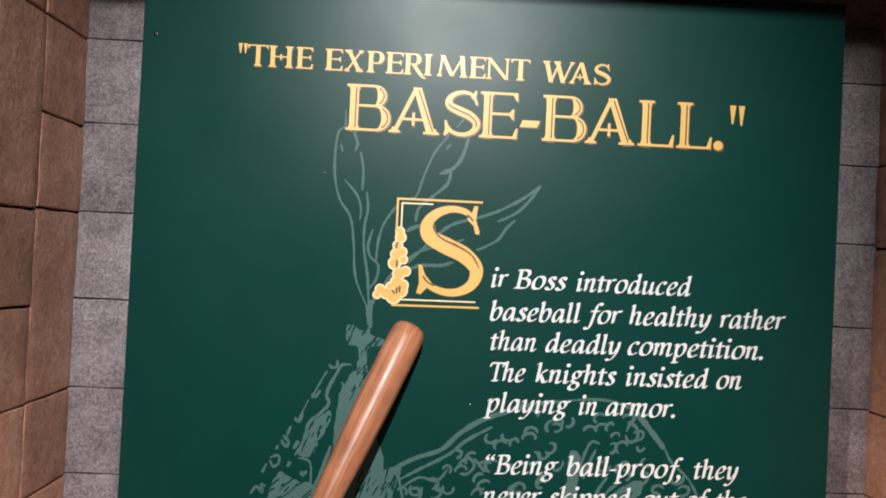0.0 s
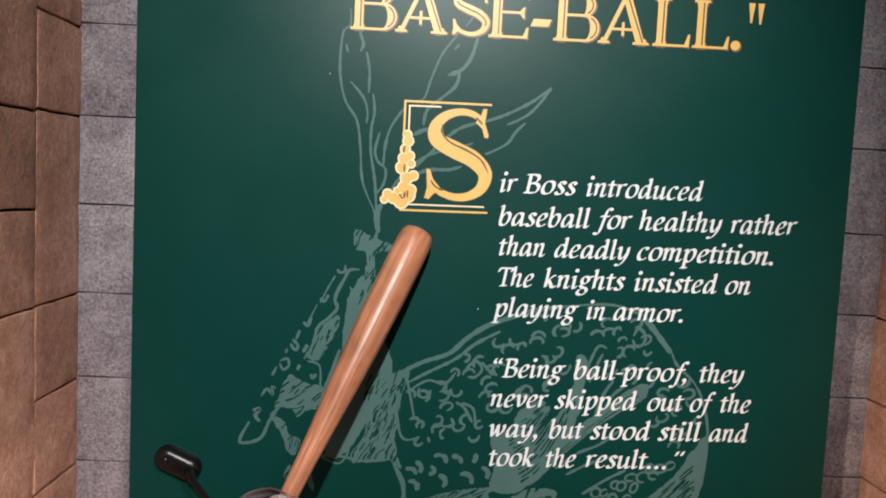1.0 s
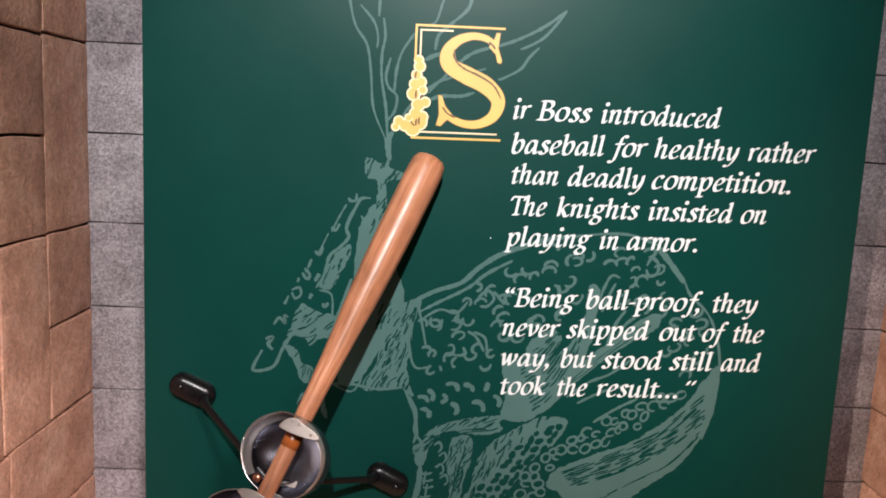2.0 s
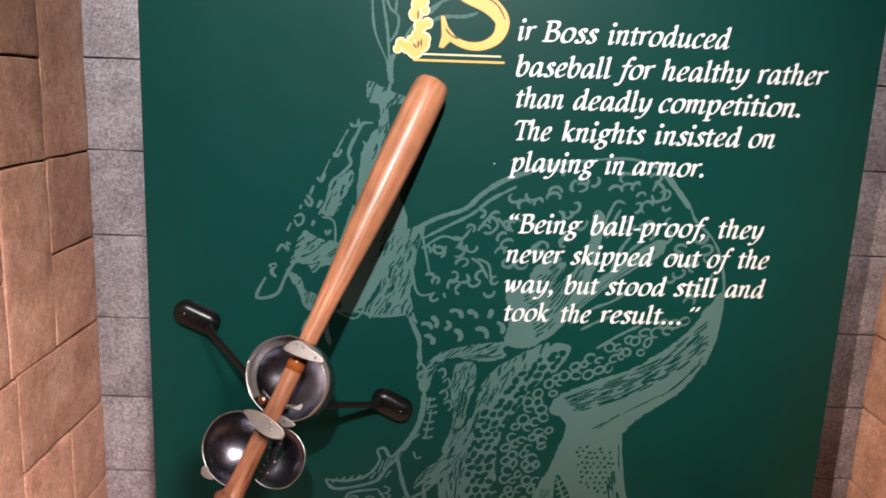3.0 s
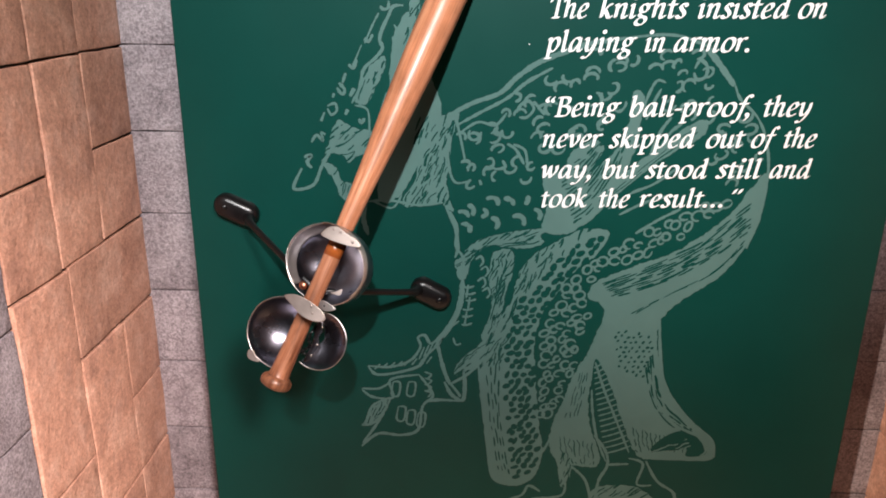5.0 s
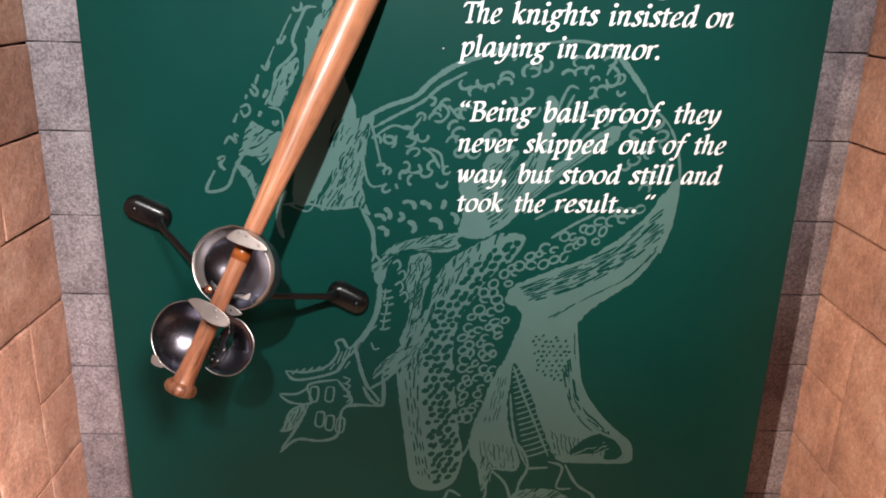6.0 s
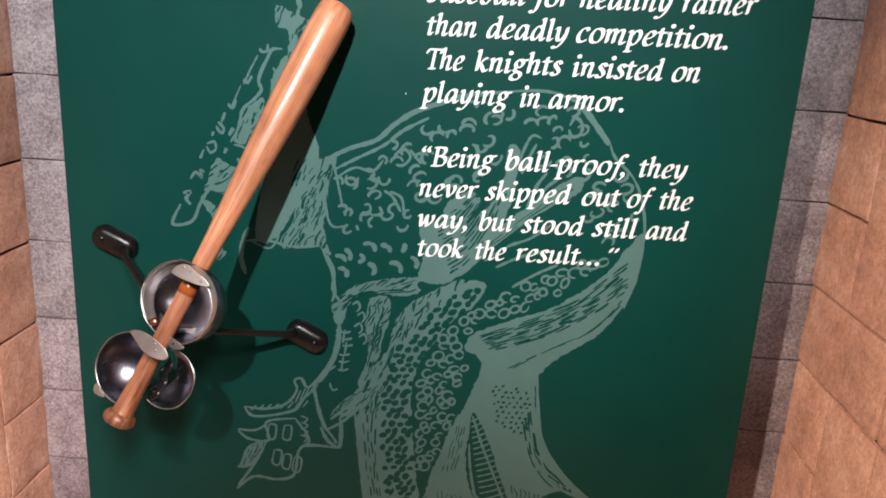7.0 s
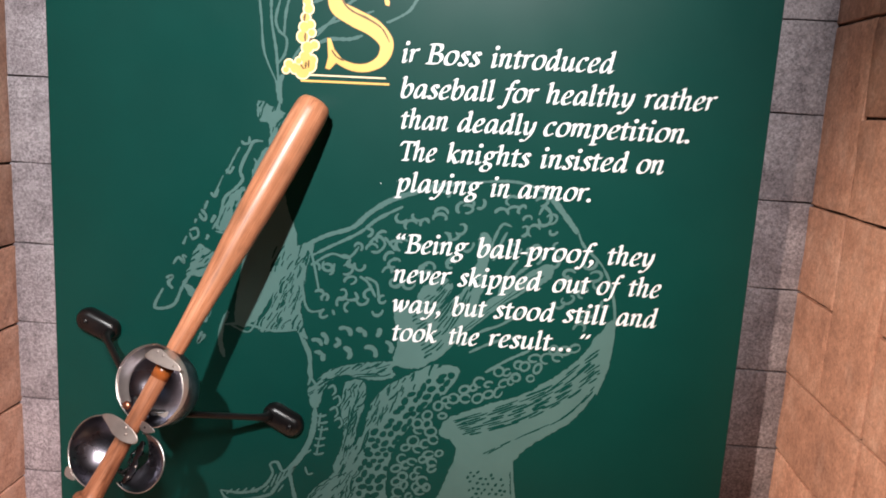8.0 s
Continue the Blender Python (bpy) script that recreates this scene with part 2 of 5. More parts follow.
def ribbon(bm, pts, width, lift, closed=False, taper=True):
    """A flat brush stroke on the panel with an uneven width."""
    n, phase, rows = len(pts), rng.random() * 50, []
    STROKES[0] += 1
    lift += 0.000004 * (STROKES[0] % 45)
    for i, (x, z) in enumerate(pts):
        if closed:
            a, b = pts[i - 1], pts[(i + 1) % n]
        else:
            a, b = pts[max(i - 1, 0)], pts[min(i + 1, n - 1)]
        dx, dz = b[0] - a[0], b[1] - a[1]
        length = math.hypot(dx, dz) or 1.0
        w = 0.5 * width * (1 + 0.35 * noise.noise(Vector((x * 60, z * 60, phase))) + 0.4 * noise.noise(Vector((x * 290, z * 290, phase))))
        if taper and not closed:
            w *= 0.45 + 0.55 * min(1, 6 * min(i, n - 1 - i) / max(1, n - 1) + 0.15)
        ox, oz = -dz / length * w, dx / length * w
        rows.append((bm.verts.new((x + ox, PANEL_Y - lift, z + oz)), bm.verts.new((x - ox, PANEL_Y - lift, z - oz))))
    for i in range(n if closed else n - 1):
        (a, b), (c, d) = rows[i], rows[(i + 1) % n]
        bm.faces.new((a, c, d, b))


def line(millimetres, *pts):
    ribbon(LINE_BM, smooth_path(pts, False, 14), millimetres / 1000 * 1.36, LAYER["line"])


def inside(x, z, area):
    hit = False
    for (x0, z0), (x1, z1) in zip(area, area[1:] + area[:1]):
        if (z0 > z) != (z1 > z) and x < x0 + (z - z0) / (z1 - z0) * (x1 - x0):
            hit = not hit
    return hit


FILLS = []


def fill(*pts):
    """A patch of solid print, with a ragged edge."""
    out = smooth_path(pts, True, 16)
    phase = rng.random() * 90
    out = [(x + 0.003 * noise.noise(Vector((x * 90, z * 90, phase))) + 0.002 * noise.noise(Vector((x * 330, z * 330, phase))),
            z + 0.003 * noise.noise(Vector((x * 90, z * 90, phase + 9))) + 0.002 * noise.noise(Vector((x * 330, z * 330, phase + 5)))) for x, z in out]
    face = FILL_BM.faces.new([FILL_BM.verts.new((x, PANEL_Y - LAYER["fill"] - 0.00002 * (len(FILLS) % 8), z)) for x, z in out])
    face.normal_update()
    if face.normal.y > 0:
        face.normal_flip()
    FILLS.append(out)


def scratches(area, angle, count, length, width):
    """Strokes of bare green through a patch of print, along one direction with some spread."""
    xs, zs = [p[0] for p in area], [p[1] for p in area]
    for _ in range(count):
        x, z = rng.uniform(min(xs), max(xs)), rng.uniform(min(zs), max(zs))
        if not inside(x, z, area):
            continue
        a = radians(angle + rng.gauss(0, 9))
        l = length * rng.uniform(0.4, 1.3)
        bend = rng.uniform(-0.1, 0.1) * l
        pts = [(x - math.cos(a) * l / 2, z - math.sin(a) * l / 2), (x - math.sin(a) * bend, z + math.cos(a) * bend), (x + math.cos(a) * l / 2, z + math.sin(a) * l / 2)]
        ribbon(GAP_BM, smooth_path(pts, False, 3), width * rng.uniform(0.6, 1.4), LAYER["gap"])


def bare(*pts):
    """A patch of bare green within the print."""
    face = GAP_BM.faces.new([GAP_BM.verts.new((x, PANEL_Y - LAYER["gap"], z)) for x, z in smooth_path(pts, True, 10)])
    face.normal_update()
    if face.normal.y > 0:
        face.normal_flip()


def flow(first, last, count, width, dash, ink):
    """Broken hand-drawn strokes that follow the form from one guide line to another; width in millimetres."""
    a, b = smooth_path(first, False, 24), smooth_path(last, False, 24)
    for k in range(count):
        f = (k + 0.5) / count
        path = []
        for i in range(len(a)):
            g = f + 0.5 / count * noise.noise(Vector((i * 0.11, k * 3.1, dash * 90)))
            path.append(tuple(p + (q - p) * g for p, q in zip(a[i], b[min(i, len(b) - 1)])))
        span = max(1e-4, math.dist(path[0], path[1]))
        i = rng.randint(0, 4)
        while i < len(path) - 3:
            run = max(3, int(dash * rng.uniform(0.5, 1.5) / span))
            piece_of = path[i:i + run]
            if len(piece_of) > 2:
                ribbon(ink, piece_of, width / 1000 * rng.uniform(0.75, 1.3), LAYER["gap"] + 0.0001 if ink is GAP_BM else LAYER["line"])
            i += run + max(1, int(dash * rng.uniform(0.12, 0.5) / span))


def holes(area, pitch, radius):
    """Small dark eyes of the mail, in rough rows."""
    xs, zs = [p[0] for p in area], [p[1] for p in area]
    row, z = 0, min(zs)
    while z < max(zs):
        x = min(xs) + (pitch / 2 if row % 2 else 0)
        while x < max(xs):
            px, pz = x + rng.gauss(0, 0.13) * pitch, z + rng.gauss(0, 0.13) * pitch
            if inside(px, pz, area):
                tilt, rx, rz, gone = rng.uniform(0.2, 1.3), radius * rng.uniform(0.8, 1.35), radius * rng.uniform(0.55, 0.9), rng.random() * 9
                ring = []
                for k in range(10):
                    t = -2 * math.pi * k / 10
                    r = 1 + 0.25 * noise.noise(Vector((math.cos(t), math.sin(t), gone)))
                    u, v = rx * r * math.cos(t), rz * r * math.sin(t)
                    ring.append(GAP_BM.verts.new((px + u * math.cos(tilt) - v * math.sin(tilt), PANEL_Y - LAYER["gap"] - 0.000003 * (row % 40), pz + u * math.sin(tilt) + v * math.cos(tilt))))
                face = GAP_BM.faces.new(ring)
                face.normal_update()
                if face.normal.y > 0:
                    face.normal_flip()
            x += pitch
        z += pitch * 0.86
        row += 1


def loops(area, pitch, radius, arc, width, jitter=0.25, facing=None):
    """Loops or open curls of print spread over an area in rough rows."""
    xs, zs = [p[0] for p in area], [p[1] for p in area]
    row, z = 0, min(zs)
    while z < max(zs):
        x = min(xs) + (pitch / 2 if row % 2 else 0)
        while x < max(xs):
            px, pz = x + rng.gauss(0, jitter) * pitch, z + rng.gauss(0, jitter) * pitch
            if inside(px, pz, area):
                r, turn, span = radius * rng.uniform(0.75, 1.2), (rng.uniform(0, 6.28) if facing is None else facing + rng.gauss(0, 0.35)) if arc < 300 else 0, radians(min(360, arc * rng.uniform(0.75, 1.25)))
                tilt, squash = rng.uniform(-0.6, 0.6) + 0.6 if facing is None else 0, rng.uniform(0.6, 0.95)
                n = 11
                closed = span > 6.2
                pts = []
                for k in range(n):
                    t = turn + span * k / (n if closed else n - 1)
                    u, v = r * math.cos(t), r * squash * math.sin(t)
                    pts.append((px + u * math.cos(tilt) - v * math.sin(tilt), pz + u * math.sin(tilt) + v * math.cos(tilt)))
                ribbon(LINE_BM, pts, width, LAYER["line"], closed)
            x += pitch
        z += pitch * 0.86
        row += 1


# faded line drawing behind the words: plumes, a hilt, mail and cloth
line(3.5, (-0.178, 1.895), (-0.177, 1.864), (-0.191, 1.846), (-0.194, 1.776), (-0.182, 1.72), (-0.158, 1.682), (-0.149, 1.631), (-0.142, 1.564), (-0.118, 1.509))
line(4, (-0.155, 1.891), (-0.158, 1.854), (-0.151, 1.829), (-0.156, 1.814))
line(3, (-0.184, 1.827), (-0.18, 1.812))
line(4, (-0.144, 1.814), (-0.137, 1.778), (-0.137, 1.736))
line(3.5, (-0.173, 1.756), (-0.147, 1.727), (-0.138, 1.7), (-0.139, 1.677))
line(4, (-0.128, 1.734), (-0.124, 1.7), (-0.129, 1.666), (-0.128, 1.621), (-0.118, 1.565), (-0.113, 1.509))
line(4, (-0.112, 1.661), (-0.12, 1.627), (-0.114, 1.605), (-0.098, 1.589), (-0.101, 1.561), (-0.115, 1.541))
line(4, (-0.066, 1.711), (-0.09, 1.674), (-0.1, 1.639), (-0.103, 1.598))
line(3, (0.033, 1.858), (0.004, 1.82), (-0.016, 1.771), (-0.028, 1.733), (-0.045, 1.722))
line(5.5, (0.07, 1.852), (0.059, 1.814), (0.042, 1.79), (0.015, 1.777))
line(4.5, (0.038, 1.79), (0.032, 1.759), (0.003, 1.731), (-0.022, 1.708), (-0.028, 1.679))
line(3, (0.026, 1.827), (0.035, 1.838))
line(2.5, (0.045, 1.872), (0.06, 1.891))
line(4.5, (0.219, 1.764), (0.184, 1.736), (0.14, 1.711), (0.101, 1.695), (0.045, 1.677), (0.007, 1.645), (-0.039, 1.597))
line(4, (0.219, 1.762), (0.185, 1.718), (0.159, 1.699), (0.135, 1.688))
line(4, (0.171, 1.693), (0.153, 1.674), (0.137, 1.651), (0.104, 1.632), (0.095, 1.63))
line(5, (-0.009, 1.674), (-0.028, 1.669), (-0.047, 1.659))
line(5, (0.051, 1.603), (0.026, 1.595), (-0.013, 1.593), (-0.038, 1.583))
line(3.5, (0.071, 1.649), (0.047, 1.641), (0.002, 1.628), (-0.031, 1.612), (-0.074, 1.568), (-0.103, 1.521))
line(8, (-0.103, 1.521), (-0.111, 1.504), (-0.11, 1.47))
line(5, (-0.118, 1.509), (-0.109, 1.487), (-0.106, 1.465))
fill((-0.153, 1.469), (-0.121, 1.458), (-0.109, 1.473), (-0.107, 1.452), (-0.08, 1.442), (-0.086, 1.428), (-0.112, 1.423), (-0.109, 1.383), (-0.116, 1.34), (-0.128, 1.329), (-0.14, 1.334), (-0.13, 1.382), (-0.13, 1.422), (-0.15, 1.432))
line(4, (-0.169, 1.398), (-0.17, 1.385), (-0.18, 1.383), (-0.185, 1.389))
line(3, (-0.188, 1.376), (-0.202, 1.35), (-0.216, 1.32))
line(5, (-0.216, 1.33), (-0.208, 1.324), (-0.2, 1.337))
line(5, (-0.141, 1.39), (-0.16, 1.388), (-0.17, 1.37), (-0.182, 1.346), (-0.187, 1.327), (-0.182, 1.311), (-0.197, 1.292), (-0.219, 1.271), (-0.228, 1.235), (-0.244, 1.206))
line(3, (-0.222, 1.317), (-0.232, 1.295), (-0.24, 1.276))
line(5, (-0.232, 1.29), (-0.239, 1.273), (-0.248, 1.281))
line(4, (-0.254, 1.264), (-0.261, 1.245))
line(5, (-0.268, 1.245), (-0.257, 1.232), (-0.263, 1.223), (-0.272, 1.236))
line(4, (-0.292, 1.2), (-0.277, 1.205), (-0.274, 1.191), (-0.285, 1.183), (-0.292, 1.195))
line(4, (-0.298, 1.188), (-0.306, 1.17))
line(4, (-0.278, 1.225), (-0.281, 1.216))
line(4, (-0.327, 1.127), (-0.316, 1.142), (-0.304, 1.131), (-0.306, 1.147), (-0.298, 1.143))
line(6, (-0.343, 1.097), (-0.33, 1.1), (-0.337, 1.086), (-0.328, 1.075))
line(5, (-0.238, 1.235), (-0.247, 1.219))
line(4, (-0.252, 1.194), (-0.257, 1.183))
line(5, (-0.23, 1.176), (-0.226, 1.168), (-0.219, 1.177))
line(5, (-0.349, 1.074), (-0.367, 1.032), (-0.327, 1.04), (-0.307, 1.081), (-0.277, 1.132), (-0.268, 1.163))
fill((-0.273, 1.171), (-0.241, 1.158), (-0.199, 1.146), (-0.205, 1.108), (-0.236, 1.101), (-0.253, 1.087), (-0.264, 1.102), (-0.287, 1.105), (-0.309, 1.089), (-0.292, 1.128))
fill((-0.305, 1.085), (-0.281, 1.079), (-0.269, 1.053), (-0.247, 1.04), (-0.255, 1.009), (-0.274, 1.02), (-0.283, 1.047))
fill((-0.221, 1.262), (-0.182, 1.297), (-0.177, 1.278), (-0.195, 1.239), (-0.213, 1.207), (-0.239, 1.208), (-0.228, 1.232))
line(4, (-0.159, 1.355), (-0.145, 1.328), (-0.151, 1.295), (-0.166, 1.251))
line(4, (-0.162, 1.333), (-0.158, 1.301), (-0.169, 1.262))
line(3, (-0.238, 1.202), (-0.213, 1.193), (-0.21, 1.148))
line(5, (-0.174, 1.228), (-0.188, 1.183), (-0.201, 1.148))
line(5, (-0.265, 0.988), (-0.274, 0.963), (-0.258, 0.982))
line(4, (-0.219, 1.007), (-0.173, 1.011), (-0.115, 1.002), (-0.063, 1.008))
line(7, (-0.209, 1.036), (-0.222, 1.006), (-0.226, 0.97), (-0.217, 0.936))
line(3, (-0.205, 1.008), (-0.167, 0.995), (-0.147, 1.022))
fill((-0.159, 1.338), (-0.111, 1.383), (-0.092, 1.276), (-0.068, 1.187), (-0.105, 1.106), (-0.15, 1.022), (-0.196, 1.02), (-0.174, 1.184))
fill((-0.118, 1.186), (-0.084, 1.175), (-0.054, 1.19), (-0.031, 1.189), (-0.043, 1.154), (-0.051, 1.084), (-0.056, 1.047), (-0.043, 0.99), (-0.069, 1.008), (-0.103, 1.002), (-0.147, 1.005), (-0.116, 1.07))
fill((0.141, 0.956), (0.15, 1.014), (0.136, 1.058), (0.175, 1.084), (0.197, 1.123), (0.239, 1.142), (0.253, 1.122), (0.226, 1.074), (0.274, 1.118), (0.291, 1.152), (0.3, 1.188), (0.299, 1.226), (0.308, 1.241), (0.323, 1.229), (0.322, 1.188), (0.314, 1.119), (0.282, 1.04), (0.249, 0.989), (0.193, 0.948))
fill((0.249, 1.022), (0.299, 1.075), (0.351, 1.124), (0.403, 1.165), (0.436, 1.185), (0.452, 1.177), (0.438, 1.148), (0.375, 1.109), (0.314, 1.058), (0.264, 1.014))
line(4, (0.321, 1.199), (0.333, 1.237), (0.345, 1.258), (0.362, 1.254))
line(4, (0.33, 1.183), (0.343, 1.219), (0.354, 1.243))
line(4.5, (0.346, 1.119), (0.361, 1.161), (0.379, 1.189))
line(4.5, (0.359, 1.12), (0.379, 1.158), (0.4, 1.176))
line(4, (0.271, 1.002), (0.314, 1.035), (0.357, 1.055), (0.399, 1.088))
line(4, (0.294, 0.99), (0.344, 1.017), (0.394, 1.033))
line(4.5, (0.33, 0.951), (0.375, 0.982), (0.417, 1.005))
flow(((0.164, 1.073), (0.202, 1.102), (0.239, 1.136)), ((0.204, 0.964), (0.258, 1.022), (0.305, 1.143)), 13, 3.4, 0.02, GAP_BM)
flow(((0.258, 1.022), (0.332, 1.093), (0.424, 1.173)), ((0.281, 1.022), (0.344, 1.078), (0.438, 1.151)), 3, 2, 0.03, GAP_BM)
fill((-0.037, 0.873), (-0.03, 0.891), (-0.01, 0.911), (0.019, 0.933), (0.077, 0.949), (0.141, 0.958), (0.153, 0.954), (0.138, 0.941), (0.145, 0.927), (0.113, 0.914), (0.078, 0.915), (0.037, 0.917), (0.01, 0.902), (-0.006, 0.874), (-0.013, 0.845), (-0.025, 0.841))
fill((0.043, 0.902), (0.076, 0.91), (0.086, 0.893), (0.082, 0.853), (0.071, 0.812), (0.061, 0.756), (0.045, 0.712), (0.03, 0.698), (0.023, 0.715), (0.037, 0.754), (0.043, 0.801), (0.035, 0.852))
fill((0.082, 0.769), (0.09, 0.828), (0.101, 0.866), (0.123, 0.897), (0.159, 0.923), (0.205, 0.949), (0.233, 0.958), (0.201, 0.918), (0.162, 0.877), (0.128, 0.841), (0.103, 0.789))
fill((0.018, 0.638), (0.038, 0.695), (0.061, 0.752), (0.082, 0.789), (0.097, 0.77), (0.084, 0.71), (0.073, 0.655), (0.043, 0.62))
fill((-0.035, 0.628), (-0.019, 0.656), (0.013, 0.687), (0.038, 0.709), (0.05, 0.696), (0.033, 0.665), (0.002, 0.633), (-0.019, 0.626), (-0.03, 0.618))
line(8, (-0.02, 0.843), (-0.022, 0.806), (-0.03, 0.767), (-0.048, 0.731), (-0.072, 0.693))
line(5, (-0.041, 0.747), (-0.026, 0.773), (-0.017, 0.813))
line(6, (-0.072, 0.693), (-0.065, 0.659), (-0.056, 0.625), (-0.044, 0.594))
line(5, (-0.044, 0.594), (-0.007, 0.619), (0.024, 0.652), (0.05, 0.679))
line(6, (-0.056, 0.6), (-0.04, 0.569), (-0.015, 0.556), (-0.011, 0.595), (-0.014, 0.626))
line(4.5, (-0.053, 0.608), (-0.031, 0.581), (-0.02, 0.564))
line(3.5, (-0.038, 0.707), (-0.032, 0.691), (-0.021, 0.694))
line(3.4, (-0.017, 0.825), (-0.007, 0.824), (0.005, 0.828))
line(3.4, (-0.015, 0.81), (-0.004, 0.809), (0.008, 0.813))
line(3.4, (-0.013, 0.795), (-0.003, 0.794), (0.009, 0.798))
line(3.4, (-0.019, 0.774), (-0.008, 0.773), (0.004, 0.777))
line(3.4, (-0.02, 0.758), (-0.009, 0.757), (0.003, 0.761))
line(3.4, (-0.021, 0.739), (-0.01, 0.738), (0.002, 0.743))
line(3.2, (-0.008, 0.831), (-0.01, 0.815), (-0.012, 0.8))
line(3.2, (-0.004, 0.803), (-0.006, 0.787), (-0.008, 0.771))
line(3.2, (-0.01, 0.77), (-0.012, 0.754), (-0.014, 0.738))
line(3.4, (0.006, 0.887), (0.017, 0.894), (0.022, 0.882), (0.015, 0.872))
line(3.4, (0.017, 0.864), (0.028, 0.872), (0.033, 0.86), (0.026, 0.849))
line(3.4, (0.011, 0.839), (0.023, 0.847), (0.028, 0.834), (0.021, 0.824))
line(3.4, (0.021, 0.816), (0.033, 0.824), (0.038, 0.811), (0.031, 0.801))
flow(((-0.01, 0.889), (0.031, 0.917), (0.113, 0.931)), ((-0.021, 0.863), (0.02, 0.907), (0.113, 0.921)), 3, 2, 0.018, GAP_BM)
flow(((0.05, 0.89), (0.05, 0.827), (0.037, 0.742)), ((0.074, 0.891), (0.069, 0.821), (0.049, 0.729)), 3, 2.2, 0.02, GAP_BM)
fill((0.576, 1.08), (0.58, 1.022), (0.574, 0.98), (0.559, 0.935), (0.511, 0.862), (0.439, 0.807), (0.4, 0.76), (0.396, 0.724), (0.41, 0.65), (0.424, 0.606), (0.451, 0.561), (0.495, 0.515), (0.534, 0.481), (0.547, 0.448), (0.535, 0.425), (0.439, 0.421), (0.39, 0.421), (0.367, 0.45), (0.339, 0.515), (0.317, 0.578), (0.288, 0.64), (0.251, 0.667), (0.266, 0.721), (0.282, 0.774), (0.266, 0.796), (0.242, 0.808), (0.26, 0.844), (0.326, 0.876), (0.405, 0.91), (0.465, 0.95), (0.517, 0.999), (0.552, 1.054))
fill((0.251, 0.671), (0.272, 0.658), (0.265, 0.612), (0.261, 0.563), (0.27, 0.499), (0.294, 0.433), (0.292, 0.397), (0.235, 0.396), (0.195, 0.416), (0.181, 0.452), (0.186, 0.504), (0.206, 0.561), (0.225, 0.625))
flow(((0.27, 0.842), (0.361, 0.882), (0.461, 0.936), (0.554, 1.022)), ((0.296, 0.807), (0.4, 0.845), (0.488, 0.899), (0.561, 0.962)), 10, 3.4, 0.03, GAP_BM)
flow(((0.334, 0.775), (0.402, 0.814), (0.492, 0.864), (0.548, 0.925)), ((0.344, 0.769), (0.414, 0.82), (0.502, 0.877), (0.554, 0.947)), 2, 2.4, 0.026, GAP_BM)
flow(((0.392, 0.69), (0.405, 0.623), (0.433, 0.56), (0.494, 0.5)), ((0.375, 0.649), (0.398, 0.566), (0.43, 0.517), (0.499, 0.476)), 4, 4.2, 0.020, GAP_BM)
holes([(0.301, 0.735), (0.384, 0.73), (0.395, 0.65), (0.378, 0.615), (0.32, 0.648)], 0.0135, 0.0036)
flow(((0.358, 0.501), (0.366, 0.465), (0.373, 0.436)), ((0.491, 0.471), (0.494, 0.454), (0.496, 0.439)), 13, 2.6, 0.03, GAP_BM)
flow(((0.199, 0.475), (0.205, 0.438), (0.215, 0.401)), ((0.283, 0.455), (0.287, 0.426), (0.289, 0.4)), 8, 2.2, 0.022, GAP_BM)
flow(((0.237, 0.632), (0.225, 0.576), (0.209, 0.519)), ((0.259, 0.633), (0.253, 0.577), (0.247, 0.52)), 4, 2, 0.02, GAP_BM)
bare((0.409, 0.442), (0.434, 0.476), (0.47, 0.494), (0.504, 0.483), (0.532, 0.455), (0.527, 0.434), (0.489, 0.43), (0.489, 0.454), (0.462, 0.444))
line(5, (0.398, 0.762), (0.404, 0.704), (0.419, 0.623), (0.452, 0.562), (0.497, 0.512), (0.538, 0.477), (0.548, 0.448), (0.535, 0.424), (0.413, 0.42))
flow(((0.411, 0.443), (0.448, 0.46), (0.484, 0.477)), ((0.425, 0.427), (0.463, 0.431), (0.499, 0.454)), 3, 3, 0.02, LINE_BM)
bare((0.269, 0.663), (0.285, 0.647), (0.312, 0.578), (0.337, 0.508), (0.371, 0.435), (0.362, 0.417), (0.311, 0.41), (0.287, 0.47), (0.272, 0.542), (0.266, 0.605))
line(2.8, (0.268, 0.644), (0.278, 0.65), (0.287, 0.658))
line(2.8, (0.269, 0.631), (0.281, 0.637), (0.292, 0.646))
line(2.8, (0.271, 0.618), (0.284, 0.624), (0.296, 0.633))
line(2.8, (0.272, 0.605), (0.287, 0.612), (0.301, 0.621))
line(2.8, (0.274, 0.592), (0.29, 0.599), (0.306, 0.608))
line(2.8, (0.276, 0.579), (0.293, 0.586), (0.311, 0.596))
line(2.8, (0.278, 0.566), (0.297, 0.573), (0.315, 0.583))
line(2.8, (0.281, 0.553), (0.3, 0.56), (0.32, 0.57))
line(2.8, (0.283, 0.539), (0.304, 0.547), (0.325, 0.557))
line(2.8, (0.286, 0.526), (0.308, 0.534), (0.33, 0.545))
line(2.8, (0.289, 0.513), (0.312, 0.521), (0.335, 0.532))
line(2.8, (0.292, 0.499), (0.316, 0.508), (0.34, 0.519))
line(2.8, (0.295, 0.486), (0.32, 0.494), (0.344, 0.506))
line(2.8, (0.298, 0.472), (0.324, 0.481), (0.349, 0.493))
line(2.8, (0.302, 0.458), (0.328, 0.467), (0.354, 0.48))
line(2.8, (0.306, 0.445), (0.333, 0.454), (0.359, 0.466))
line(2.8, (0.31, 0.431), (0.337, 0.44), (0.364, 0.453))
line(4, (0.27, 0.658), (0.294, 0.592), (0.321, 0.529), (0.361, 0.435))
